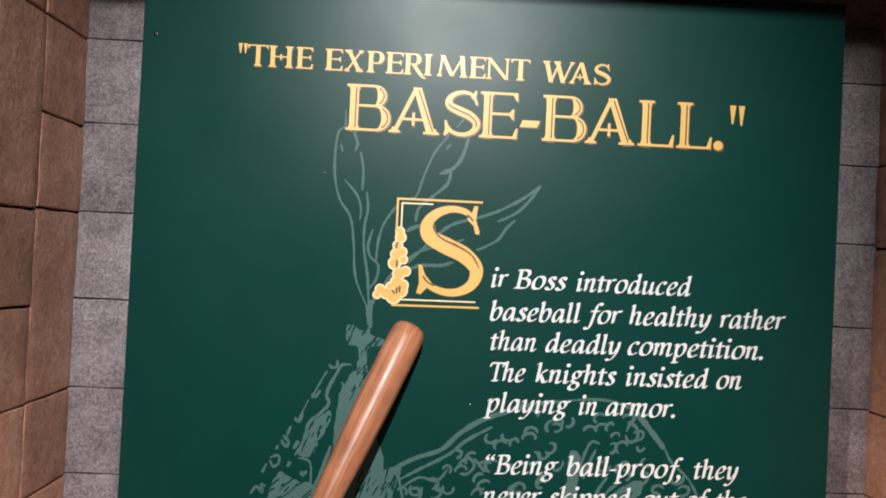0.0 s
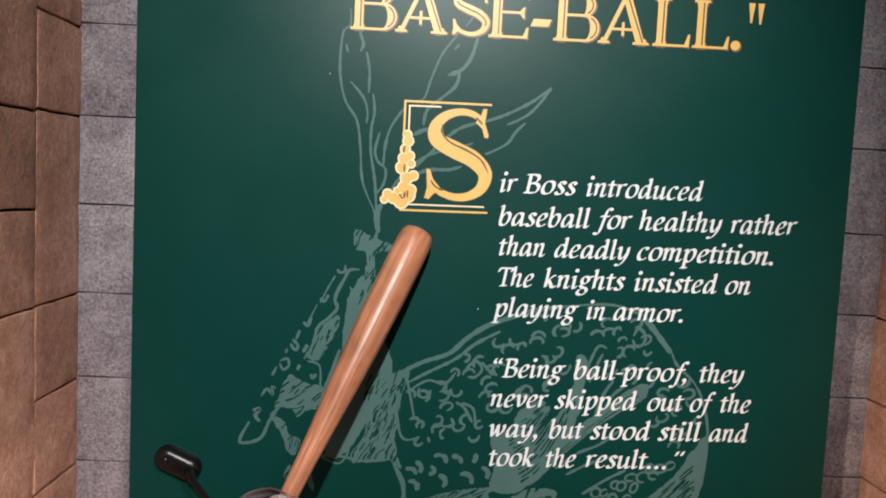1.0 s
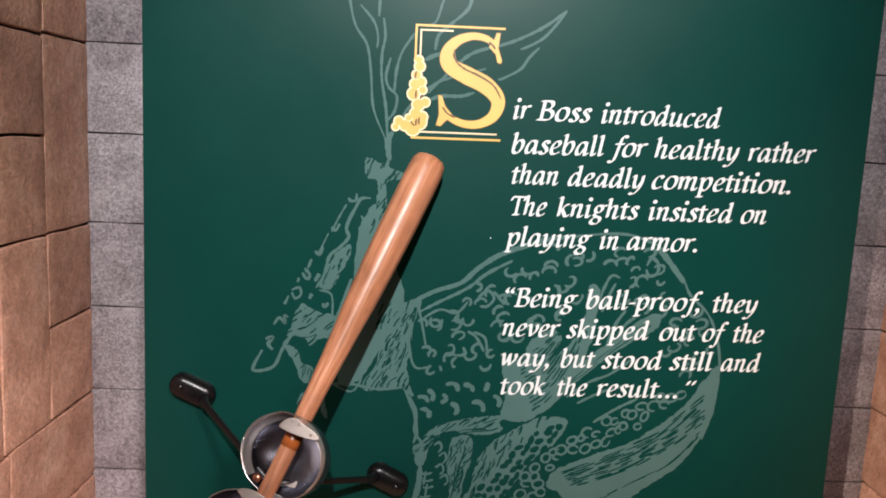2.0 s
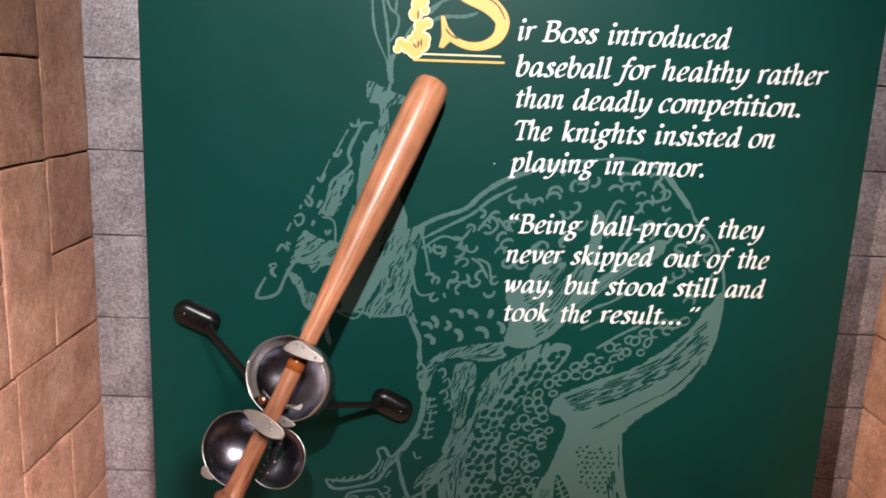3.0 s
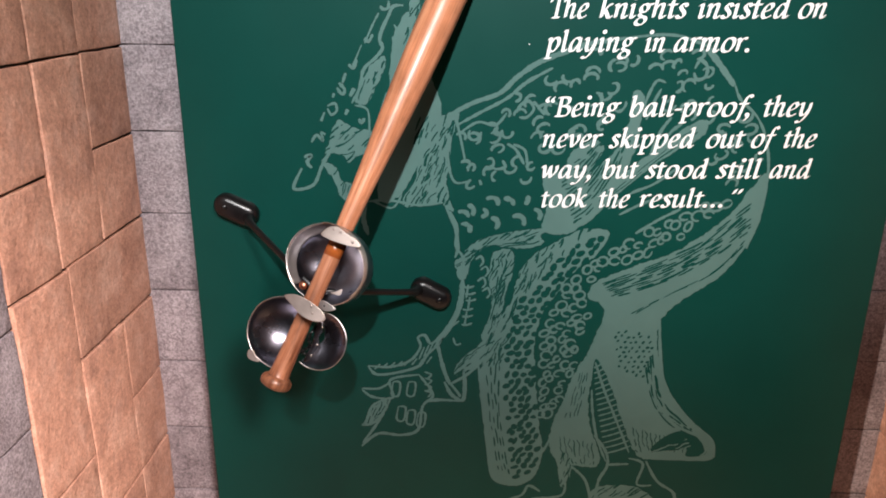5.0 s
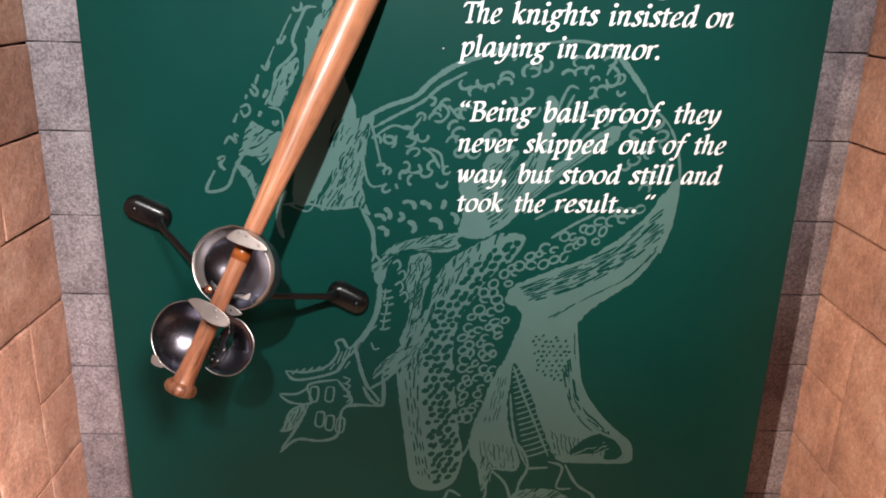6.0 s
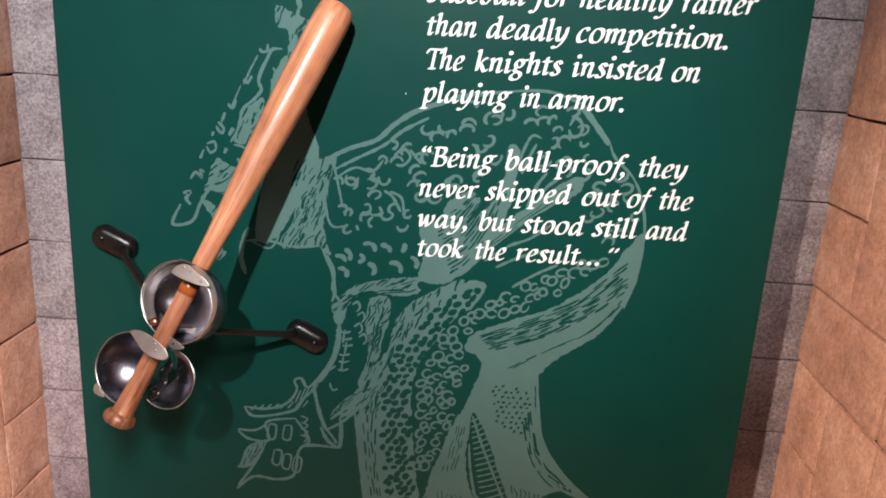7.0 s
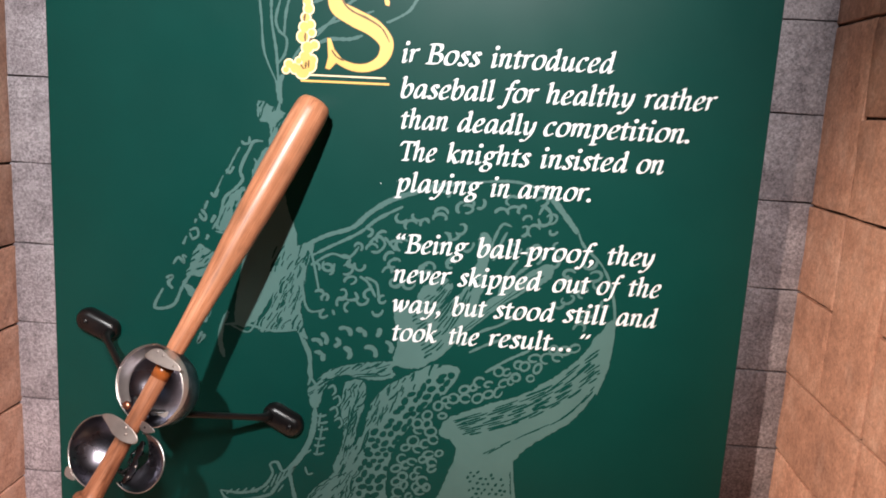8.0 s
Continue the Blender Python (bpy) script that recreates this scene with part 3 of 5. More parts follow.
line(4, (0.267, 0.591), (0.273, 0.535), (0.287, 0.47), (0.311, 0.41))
fill((0.018, 0.64), (0.038, 0.682), (0.072, 0.716), (0.084, 0.789), (0.127, 0.848), (0.172, 0.899), (0.233, 0.953), (0.276, 0.954), (0.258, 0.907), (0.212, 0.866), (0.182, 0.82), (0.152, 0.771), (0.136, 0.698), (0.144, 0.616), (0.156, 0.503), (0.166, 0.437), (0.151, 0.361), (0.101, 0.34), (0.057, 0.363), (0.043, 0.456), (0.025, 0.557))
flow(((0.032, 0.613), (0.046, 0.5), (0.065, 0.382)), ((0.067, 0.696), (0.071, 0.529), (0.102, 0.36)), 4, 3, 0.022, GAP_BM)
MAIL = [(0.071, 0.642), (0.083, 0.736), (0.103, 0.796), (0.145, 0.852), (0.184, 0.899), (0.24, 0.946), (0.272, 0.946), (0.254, 0.909), (0.207, 0.866), (0.176, 0.817), (0.149, 0.767), (0.133, 0.698), (0.141, 0.616), (0.153, 0.503), (0.164, 0.437), (0.148, 0.366), (0.11, 0.359), (0.088, 0.472)]
LOOSE_MAIL = [(0.158, 0.751), (0.186, 0.815), (0.216, 0.858), (0.266, 0.901), (0.343, 0.952), (0.398, 0.989), (0.485, 1.026), (0.52, 1.021), (0.457, 0.966), (0.381, 0.919), (0.257, 0.862), (0.227, 0.812), (0.26, 0.78), (0.247, 0.727), (0.227, 0.646), (0.206, 0.583), (0.184, 0.518), (0.158, 0.506), (0.146, 0.616), (0.143, 0.698)]
CRESCENTS = [(-0.032, 1.028), (0.12, 1.046), (0.14, 0.966), (0.077, 0.957), (0.019, 0.941), (-0.016, 0.911), (-0.03, 0.956)]
SQUIGGLES = [(-0.035, 1.154), (0.015, 1.177), (0.069, 1.222), (0.128, 1.261), (0.217, 1.31), (0.334, 1.329), (0.432, 1.308), (0.494, 1.235), (0.55, 1.175), (0.568, 1.103), (0.508, 1.027), (0.445, 1.078), (0.456, 1.185), (0.39, 1.184), (0.328, 1.269), (0.292, 1.242), (0.281, 1.171), (0.227, 1.148), (0.129, 1.106), (0.119, 1.054), (-0.017, 1.04)]
line(4.5, (0.079, 1.193), (0.087, 1.208), (0.102, 1.215), (0.112, 1.2), (0.099, 1.184), (0.084, 1.184))
line(4.5, (0.111, 1.215), (0.12, 1.205), (0.134, 1.189))
line(4.5, (0.063, 1.131), (0.081, 1.119), (0.098, 1.09))
line(4.5, (0.03, 1.087), (0.042, 1.08), (0.06, 1.084), (0.055, 1.098))
line(4.5, (0.413, 1.281), (0.422, 1.297), (0.436, 1.285), (0.434, 1.266), (0.419, 1.261), (0.412, 1.274))
line(7, (-0.057, 1.183), (-0.007, 1.21), (0.045, 1.23), (0.079, 1.262), (0.122, 1.291), (0.181, 1.314), (0.218, 1.326), (0.283, 1.336))
line(5, (-0.037, 1.166), (0.005, 1.19), (0.059, 1.22), (0.096, 1.251), (0.145, 1.279))
line(4, (0.283, 1.336), (0.337, 1.342), (0.381, 1.34), (0.432, 1.323))
line(9, (0.432, 1.32), (0.458, 1.29), (0.491, 1.25))
line(4, (0.493, 1.25), (0.506, 1.225), (0.544, 1.189), (0.568, 1.139), (0.579, 1.072), (0.573, 0.988), (0.557, 0.924))
line(4, (-0.048, 0.99), (-0.033, 0.954), (-0.036, 0.917), (-0.019, 0.887), (-0.024, 0.843))
line(4, (-0.04, 1.183), (-0.03, 1.143), (-0.02, 1.097))
line(4, (-0.055, 1.108), (-0.048, 1.067), (-0.036, 1.05), (-0.013, 1.053))
line(4, (0.075, 1.13), (0.098, 1.119), (0.104, 1.09))
line(4, (0.01, 1.057), (0.014, 1.046))
line(4, (-0.026, 1.155), (0.005, 1.173), (0.039, 1.168), (0.06, 1.192))
line(5, (-0.057, 1), (-0.037, 0.952), (-0.031, 0.913), (-0.037, 0.89))
line(4.5, (-0.224, 0.634), (-0.175, 0.633), (-0.131, 0.65), (-0.109, 0.683), (-0.114, 0.705), (-0.099, 0.711), (-0.085, 0.692), (-0.057, 0.72), (-0.026, 0.747))
line(4.5, (-0.224, 0.634), (-0.206, 0.614), (-0.162, 0.619), (-0.112, 0.637), (-0.094, 0.665), (-0.073, 0.686))
line(4.5, (-0.239, 0.575), (-0.214, 0.557), (-0.17, 0.558), (-0.175, 0.601), (-0.112, 0.616))
line(4, (-0.239, 0.578), (-0.201, 0.579), (-0.175, 0.596))
line(4.5, (-0.176, 0.557), (-0.215, 0.536), (-0.231, 0.495), (-0.239, 0.485), (-0.213, 0.493), (-0.189, 0.525), (-0.176, 0.554))
line(5, (-0.243, 0.43), (-0.204, 0.464), (-0.152, 0.462), (-0.114, 0.478), (-0.103, 0.539), (-0.075, 0.554), (-0.019, 0.553))
line(4.5, (-0.24, 0.439), (-0.214, 0.478), (-0.19, 0.519))
line(4, (-0.112, 0.616), (-0.081, 0.568), (-0.1, 0.546))
fill((-0.229, 0.489), (-0.212, 0.533), (-0.183, 0.551), (-0.2, 0.5))
line(3.5, (-0.169, 0.597), (-0.173, 0.565), (-0.158, 0.563), (-0.154, 0.594), (-0.169, 0.597))
line(3.5, (-0.135, 0.597), (-0.139, 0.566), (-0.124, 0.564), (-0.12, 0.595), (-0.135, 0.597))
line(3.5, (-0.158, 0.535), (-0.162, 0.503), (-0.147, 0.5), (-0.142, 0.532), (-0.158, 0.535))
line(3.5, (-0.136, 0.526), (-0.14, 0.495), (-0.125, 0.492), (-0.121, 0.524), (-0.136, 0.526))
line(3.5, (-0.113, 0.521), (-0.117, 0.489), (-0.102, 0.487), (-0.098, 0.519), (-0.113, 0.521))
fill((0.201, 0.431), (0.235, 0.394), (0.225, 0.341), (0.212, 0.348))
line(5, (0.398, 0.764), (0.404, 0.704), (0.417, 0.623), (0.45, 0.565), (0.495, 0.512), (0.537, 0.477), (0.546, 0.448), (0.534, 0.425), (0.413, 0.422))
line(4, (0.393, 0.65), (0.41, 0.567), (0.455, 0.511), (0.509, 0.481), (0.531, 0.448), (0.52, 0.432))
line(5, (0.018, 0.64), (0.032, 0.528), (0.043, 0.441), (0.057, 0.359), (0.095, 0.34), (0.133, 0.35), (0.16, 0.392))
line(4, (0.159, 0.415), (0.175, 0.445), (0.186, 0.474))
line(5, (0.187, 0.46), (0.21, 0.386), (0.225, 0.341))
line(5, (0.281, 0.477), (0.31, 0.434), (0.315, 0.397), (0.299, 0.358), (0.293, 0.296))
line(5, (0.235, 0.394), (0.269, 0.357), (0.286, 0.296))
line(4, (0.362, 0.42), (0.395, 0.406), (0.386, 0.353), (0.419, 0.35))
line(5, (0.401, 0.414), (0.431, 0.362), (0.47, 0.333), (0.476, 0.299))
line(4, (0.312, 0.401), (0.363, 0.405))
line(5, (0.056, 0.286), (0.122, 0.31), (0.14, 0.338), (0.167, 0.324))
line(4, (0.148, 0.304), (0.213, 0.313), (0.225, 0.341))
fill((0.29, 0.335), (0.381, 0.345), (0.436, 0.301), (0.413, 0.269), (0.295, 0.265))
line(5, (0.489, 0.302), (0.579, 0.311), (0.682, 0.313), (0.81, 0.325))
line(4, (0.528, 0.297), (0.632, 0.304), (0.735, 0.305))
line(2.6, (-0.21, 0.626), (-0.197, 0.639))
line(2.6, (-0.193, 0.629), (-0.181, 0.642))
line(2.6, (-0.177, 0.631), (-0.164, 0.645))
line(2.6, (-0.161, 0.634), (-0.148, 0.648))
line(2.6, (-0.145, 0.636), (-0.132, 0.652))
line(2.6, (-0.128, 0.639), (-0.116, 0.655))
line(2.6, (-0.112, 0.641), (-0.1, 0.658))
line(2.6, (-0.096, 0.643), (-0.084, 0.661))
line(2.6, (-0.112, 0.653), (-0.1, 0.684))
line(2.6, (-0.102, 0.66), (-0.09, 0.689))
line(2.6, (-0.092, 0.668), (-0.08, 0.695))
line(2.6, (-0.082, 0.675), (-0.07, 0.701))
line(2.6, (-0.073, 0.682), (-0.06, 0.706))
line(3, (-0.1, 0.623), (-0.085, 0.617), (-0.093, 0.607))
line(3, (-0.1, 0.608), (-0.085, 0.602), (-0.093, 0.592))
line(3, (-0.1, 0.593), (-0.085, 0.586), (-0.093, 0.576))
line(3, (-0.1, 0.577), (-0.085, 0.571), (-0.093, 0.56))
loops(SQUIGGLES, 0.036, 0.0115, 230, 0.0062, 0.3)
loops(CRESCENTS, 0.040, 0.0125, 150, 0.0098, 0.16, -0.9)
holes(MAIL, 0.0182, 0.0084)
loops(LOOSE_MAIL, 0.0235, 0.0105, 335, 0.0050, 0.16)
for patch in FILLS:
    xs, zs = [p[0] for p in patch], [p[1] for p in patch]
    size = (max(xs) - min(xs)) * (max(zs) - min(zs))
    tall = (max(zs) - min(zs)) > 1.2 * (max(xs) - min(xs))
    if size > 0.03:
        continue
    scratches(patch, 66 if tall else 40, int(5000 * size), 0.026, 0.0026)
tagged(on_panel(part("drawing_ground", FILL_BM, PRINT_PALE, None, "pale green patches of the faded drawing")), "pale green patches of the faded drawing", kind="stuff")
tagged(on_panel(part("drawing_hatching", GAP_BM, PANEL_GREEN, None, "dark green hatching within the faded drawing")), "dark green hatching within the faded drawing", kind="stuff")
tagged(on_panel(part("drawing_outline", LINE_BM, PRINT_PALE, None, "pale green lines and mail rings of the faded drawing")), "pale green lines and mail rings of the faded drawing", kind="stuff")


# ---- words ----
# Bold italic book letters, as a broad nib writes them: x-height 1, tall stems 1.55, capitals 1.45.
BOWL = ((0.70, 0.86), (0.56, 0.98), (0.36, 0.92), (0.20, 0.65), (0.14, 0.30), (0.22, 0.05), (0.36, 0.04), (0.52, 0.22), (0.68, 0.58))
ARCH = ((0.20, 0.56), (0.40, 0.90), (0.58, 0.98), (0.68, 0.85), (0.66, 0.50), (0.64, 0.14), (0.70, 0.02), (0.80, 0.03), (0.92, 0.18))
BELLY = ((0.20, 0.52), (0.42, 0.92), (0.62, 0.98), (0.76, 0.78), (0.74, 0.40), (0.56, 0.06), (0.34, 0.00), (0.18, 0.16))


def upright(x, top, foot=True, entry=True):
    """A stem with the small strokes by which the pen enters and leaves it."""
    strokes = [((x, top - 0.06), (x, 0.07))]
    if entry:
        strokes.append(((x - 0.17, top - 0.15), (x - 0.06, top - 0.05), (x, top - 0.03)))
    if foot:
        strokes.append(((x, 0.16), (x + 0.04, 0.03), (x + 0.12, 0.03), (x + 0.25, 0.18)))
    return strokes


def bold_dot(x, y, r=0.15):
    return [(x, y, r)]


ITALIC = {}
ITALIC["i"] = (0.52, upright(0.2, 1) + bold_dot(0.24, 1.40))
ITALIC["l"] = (0.52, upright(0.2, 1.55))
ITALIC["t"] = (0.60, upright(0.24, 1.28, True, False) + [((0.0, 0.93), (0.54, 0.93))])
ITALIC["r"] = (0.70, upright(0.2, 1, False) + [((0.20, 0.58), (0.36, 0.88), (0.52, 1.0), (0.64, 0.92))])
ITALIC["n"] = (1.0, upright(0.2, 1, False) + [ARCH])
ITALIC["h"] = (1.0, upright(0.2, 1.55, False) + [ARCH])
ITALIC["m"] = (1.42, upright(0.2, 1, False) + [((0.2, 0.56), (0.38, 0.9), (0.54, 0.98), (0.63, 0.85), (0.62, 0.4), (0.62, 0.07)), tuple((x + 0.42, y) for x, y in ARCH)])
ITALIC["u"] = (1.02, [((0.04, 0.84), (0.16, 0.97), (0.22, 0.85), (0.20, 0.30), (0.26, 0.06), (0.40, 0.03), (0.55, 0.17), (0.68, 0.42))] + upright(0.72, 1, True, False))
ITALIC["a"] = (1.02, [BOWL] + upright(0.72, 1, True, False))
ITALIC["d"] = (1.02, [BOWL] + upright(0.72, 1.55))
ITALIC["o"] = (0.95, [((0.55, 0.99), (0.30, 0.90), (0.14, 0.50), (0.20, 0.12), (0.42, 0.01), (0.68, 0.12), (0.82, 0.52), (0.76, 0.88), (0.55, 0.99))])
ITALIC["c"] = (0.80, [((0.66, 0.80), (0.62, 0.95), (0.45, 0.97), (0.24, 0.78), (0.14, 0.40), (0.22, 0.08), (0.42, 0.01), (0.68, 0.18))])
ITALIC["e"] = (0.82, [((0.18, 0.42), (0.45, 0.52), (0.64, 0.70), (0.62, 0.92), (0.47, 0.99), (0.26, 0.82), (0.14, 0.42), (0.22, 0.08), (0.42, 0.01), (0.70, 0.19))])
ITALIC["s"] = (0.70, [((0.58, 0.80), (0.50, 0.96), (0.31, 0.97), (0.21, 0.79), (0.31, 0.60), (0.48, 0.42), (0.54, 0.20), (0.40, 0.03), (0.20, 0.02), (0.08, 0.18))])
ITALIC["b"] = (0.93, [((0.2, 1.49), (0.18, 0.2)), ((0.03, 1.40), (0.14, 1.50), (0.20, 1.52)), BELLY])
ITALIC["p"] = (0.95, [((0.2, 0.94), (0.2, -0.46)), ((0.03, 0.85), (0.14, 0.95), (0.20, 0.97)), ((0.04, -0.47), (0.42, -0.47)), BELLY])
ITALIC["k"] = (0.92, upright(0.2, 1.55, False) + [((0.22, 0.46), (0.45, 0.72), (0.60, 0.95), (0.72, 0.92)), ((0.34, 0.56), (0.50, 0.32), (0.64, 0.06), (0.76, 0.03), (0.90, 0.17))])
ITALIC["y"] = (0.98, [((0.04, 0.84), (0.16, 0.97), (0.22, 0.82), (0.22, 0.36), (0.30, 0.08), (0.44, 0.07), (0.60, 0.30), (0.72, 0.60)), ((0.74, 0.96), (0.74, 0.50), (0.64, 0.04), (0.42, -0.34), (0.20, -0.46), (0.06, -0.36))])
ITALIC["v"] = (0.84, [((0.04, 0.84), (0.14, 0.97), (0.22, 0.85), (0.28, 0.40), (0.35, 0.05)), ((0.35, 0.05), (0.58, 0.30), (0.72, 0.65), (0.66, 0.96))])
ITALIC["w"] = (1.22, [((0.04, 0.84), (0.14, 0.97), (0.21, 0.85), (0.26, 0.40), (0.32, 0.05)), ((0.32, 0.05), (0.50, 0.40), (0.62, 0.92)), ((0.62, 0.96), (0.66, 0.40), (0.72, 0.05)), ((0.72, 0.05), (0.96, 0.35), (1.08, 0.70), (1.02, 0.96))])
ITALIC["f"] = (0.64, [((0.80, 1.40), (0.68, 1.55), (0.53, 1.48), (0.44, 1.20), (0.36, 0.60), (0.27, -0.10), (0.15, -0.40), (0.0, -0.46), (-0.12, -0.34)), ((0.12, 0.93), (0.68, 0.93))])
ITALIC["g"] = (0.92, [((0.46, 0.98), (0.26, 0.88), (0.20, 0.62), (0.30, 0.42), (0.48, 0.42), (0.64, 0.58), (0.64, 0.86), (0.46, 0.98)), ((0.30, 0.40), (0.18, 0.26), (0.34, 0.12), (0.58, 0.04), (0.66, -0.18), (0.50, -0.42), (0.24, -0.47), (0.06, -0.33), (0.12, -0.10), (0.36, 0.06)), ((0.64, 0.86), (0.78, 0.97), (0.92, 0.94))])
ITALIC["B"] = (1.08, [((0.26, 1.40), (0.26, 0.05)), ((0.06, 1.40), (0.45, 1.42), (0.72, 1.38), (0.82, 1.16), (0.72, 0.90), (0.36, 0.76)), ((0.36, 0.76), (0.78, 0.72), (0.94, 0.42), (0.78, 0.08), (0.42, 0.03), (0.06, 0.04))])
ITALIC["T"] = (1.06, [((0.08, 1.39), (1.06, 1.39)), ((0.10, 1.39), (0.02, 1.12)), ((1.07, 1.40), (1.02, 1.14)), ((0.56, 1.36), (0.56, 0.05)), ((0.34, 0.04), (0.80, 0.04))])
ITALIC["-"] = (0.52, [((0.06, 0.50), (0.44, 0.50))])
ITALIC["."] = (0.40, bold_dot(0.16, 0.12))
ITALIC[","] = (0.42, bold_dot(0.16, 0.12) + [((0.22, 0.06), (0.20, -0.12), (0.06, -0.30))])
ITALIC["\u2026"] = (1.56, bold_dot(0.22, 0.12) + bold_dot(0.75, 0.12) + bold_dot(1.28, 0.12))
ITALIC["\u201c"] = (0.80, bold_dot(0.12, 1.14, 0.12) + bold_dot(0.48, 1.14, 0.12) + [((0.06, 1.16), (0.08, 1.34), (0.20, 1.46)), ((0.42, 1.16), (0.44, 1.34), (0.56, 1.46))])
ITALIC["\u201d"] = (0.66, [((0.16, 1.42), (0.08, 1.12)), ((0.48, 1.42), (0.40, 1.12))])
NIB = Vector((math.cos(radians(33)), math.sin(radians(33)))) * 0.124


def words(name, text, x0, z0, x1, z1, cap, mat, slant, label):
    """A printed word from (x0, z0) to (x1, z1), written letter by letter."""
    unit = cap / 1.45
    polys, pen = [], 0.0
    for letter in text:
        advance, strokes = ITALIC[letter]
        for stroke in strokes:
            if not isinstance(stroke[0], tuple):
                x, y, r = stroke
                polys.append([(pen + x + r * math.cos(t), y + r * math.sin(t)) for t in (2 * math.pi * k / 16 for k in range(16))])
                continue
            path = [Vector((pen + x, y)) for x, y in (smooth_path(stroke, False, 5) if len(stroke) > 2 else stroke)]
            for p, q in zip(path, path[1:]):
                way = (q - p).normalized()
                side = Vector((-way.y, way.x)) * 0.038
                # the nib's sweep, and the least thickness of a hairline
                polys.append([tuple(v) for v in (p + NIB, q + NIB, q - NIB, p - NIB)])
                polys.append([tuple(v) for v in (p + side - way * 0.02, q + side + way * 0.02, q - side + way * 0.02, p - side - way * 0.02)])
        pen += advance
    left, right = min(p[0] for poly in polys for p in poly), max(p[0] for poly in polys for p in poly)
    length = math.hypot(x1 - x0, z1 - z0)
    wide = (length - slant * cap * (0.75 if text[-1] in "dlf" else 0.3)) / (right - left)
    ux, uz = (x1 - x0) / length, (z1 - z0) / length
    bm = bmesh.new()
    for k, poly in enumerate(polys):
        vs = []
        for px, py in poly:
            a = (px - left) * wide + slant * py * unit
            vs.append(bm.verts.new((x0 + a * ux - py * unit * uz, PANEL_Y - LAYER["text"] - 0.0000008 * k, z0 + a * uz + py * unit * ux)))
        bm.faces.new(vs)
    bm.normal_update()
    for face in bm.faces:
        if face.normal.y > 0:
            face.normal_flip()
    return on_panel(part(name, bm, mat, None, label))


# each printed word: its start and end on the baseline
UPPER_WORDS = (
    ("ir", 0.124, 1.557, 0.161, 1.557), ("Boss", 0.173, 1.557, 0.279, 1.557), ("introduced", 0.295, 1.557, 0.536, 1.558),
    ("baseball", 0.124, 1.491, 0.315, 1.494), ("for", 0.318, 1.494, 0.393, 1.495), ("healthy", 0.404, 1.495, 0.572, 1.497),
    ("rather", 0.588, 1.497, 0.724, 1.499), ("than", 0.127, 1.432, 0.227, 1.433), ("deadly", 0.242, 1.433, 0.392, 1.434),
    ("competition.", 0.407, 1.435, 0.684, 1.437), ("The", 0.128, 1.37, 0.205, 1.371), ("knights", 0.221, 1.371, 0.387, 1.373),
    ("insisted", 0.403, 1.373, 0.579, 1.375), ("on", 0.589, 1.375, 0.644, 1.376), ("playing", 0.127, 1.309, 0.298, 1.311),
    ("in", 0.311, 1.311, 0.355, 1.311), ("armor.", 0.368, 1.312, 0.511, 1.313))
LOWER_WORDS = (
    ("\u201cBeing", 0.129, 1.186, 0.279, 1.189), ("ball-proof,", 0.292, 1.189, 0.528, 1.193), ("they", 0.547, 1.193, 0.641, 1.195),
    ("never", 0.128, 1.125, 0.248, 1.127), ("skipped", 0.261, 1.127, 0.433, 1.13), ("out", 0.449, 1.13, 0.524, 1.132),
    ("of", 0.536, 1.132, 0.588, 1.133), ("the", 0.594, 1.133, 0.661, 1.134), ("way,", 0.128, 1.063, 0.233, 1.065),
    ("but", 0.25, 1.065, 0.324, 1.067), ("stood", 0.337, 1.067, 0.465, 1.069), ("still", 0.475, 1.07, 0.568, 1.071),
    ("and", 0.58, 1.072, 0.665, 1.073), ("took", 0.13, 1.003, 0.23, 1.005), ("the", 0.246, 1.005, 0.312, 1.006),
    ("result\u2026", 0.328, 1.007, 0.499, 1.01), ("\u201d", 0.509, 1.01, 0.532, 1.011))
for text, x0, z0, x1, z1 in UPPER_WORDS + LOWER_WORDS:
    words("word", text, x0, z0, x1, z1, 0.0375, INK_WHITE, 0.19, "bold white italic printed word")


S_SPINE = ((0.087, 1.693), (0.068, 1.705), (0.041, 1.708), (0.012, 1.697), (-0.005, 1.675), (0.001, 1.652), (0.036, 1.634), (0.073, 1.617), (0.097, 1.591), (0.091, 1.562), (0.067, 1.545), (0.038, 1.542), (0.010, 1.551), (-0.008, 1.566))
S_HALF = (0.0045, 0.0058, 0.0066, 0.0090, 0.0115, 0.0145, 0.0165, 0.0160, 0.0135, 0.0105, 0.0080, 0.0070, 0.0062, 0.0050)
S_SPURS = (((0.095, 1.716), (0.088, 1.716), (0.082, 1.697), (0.074, 1.690), (0.088, 1.677), (0.092, 1.661), (0.099, 1.660), (0.100, 1.666), (0.092, 1.688)),
           ((-0.018, 1.595), (-0.011, 1.594), (-0.004, 1.574), (0.012, 1.557), (-0.003, 1.546), (-0.011, 1.536), (-0.020, 1.538), (-0.015, 1.559)))


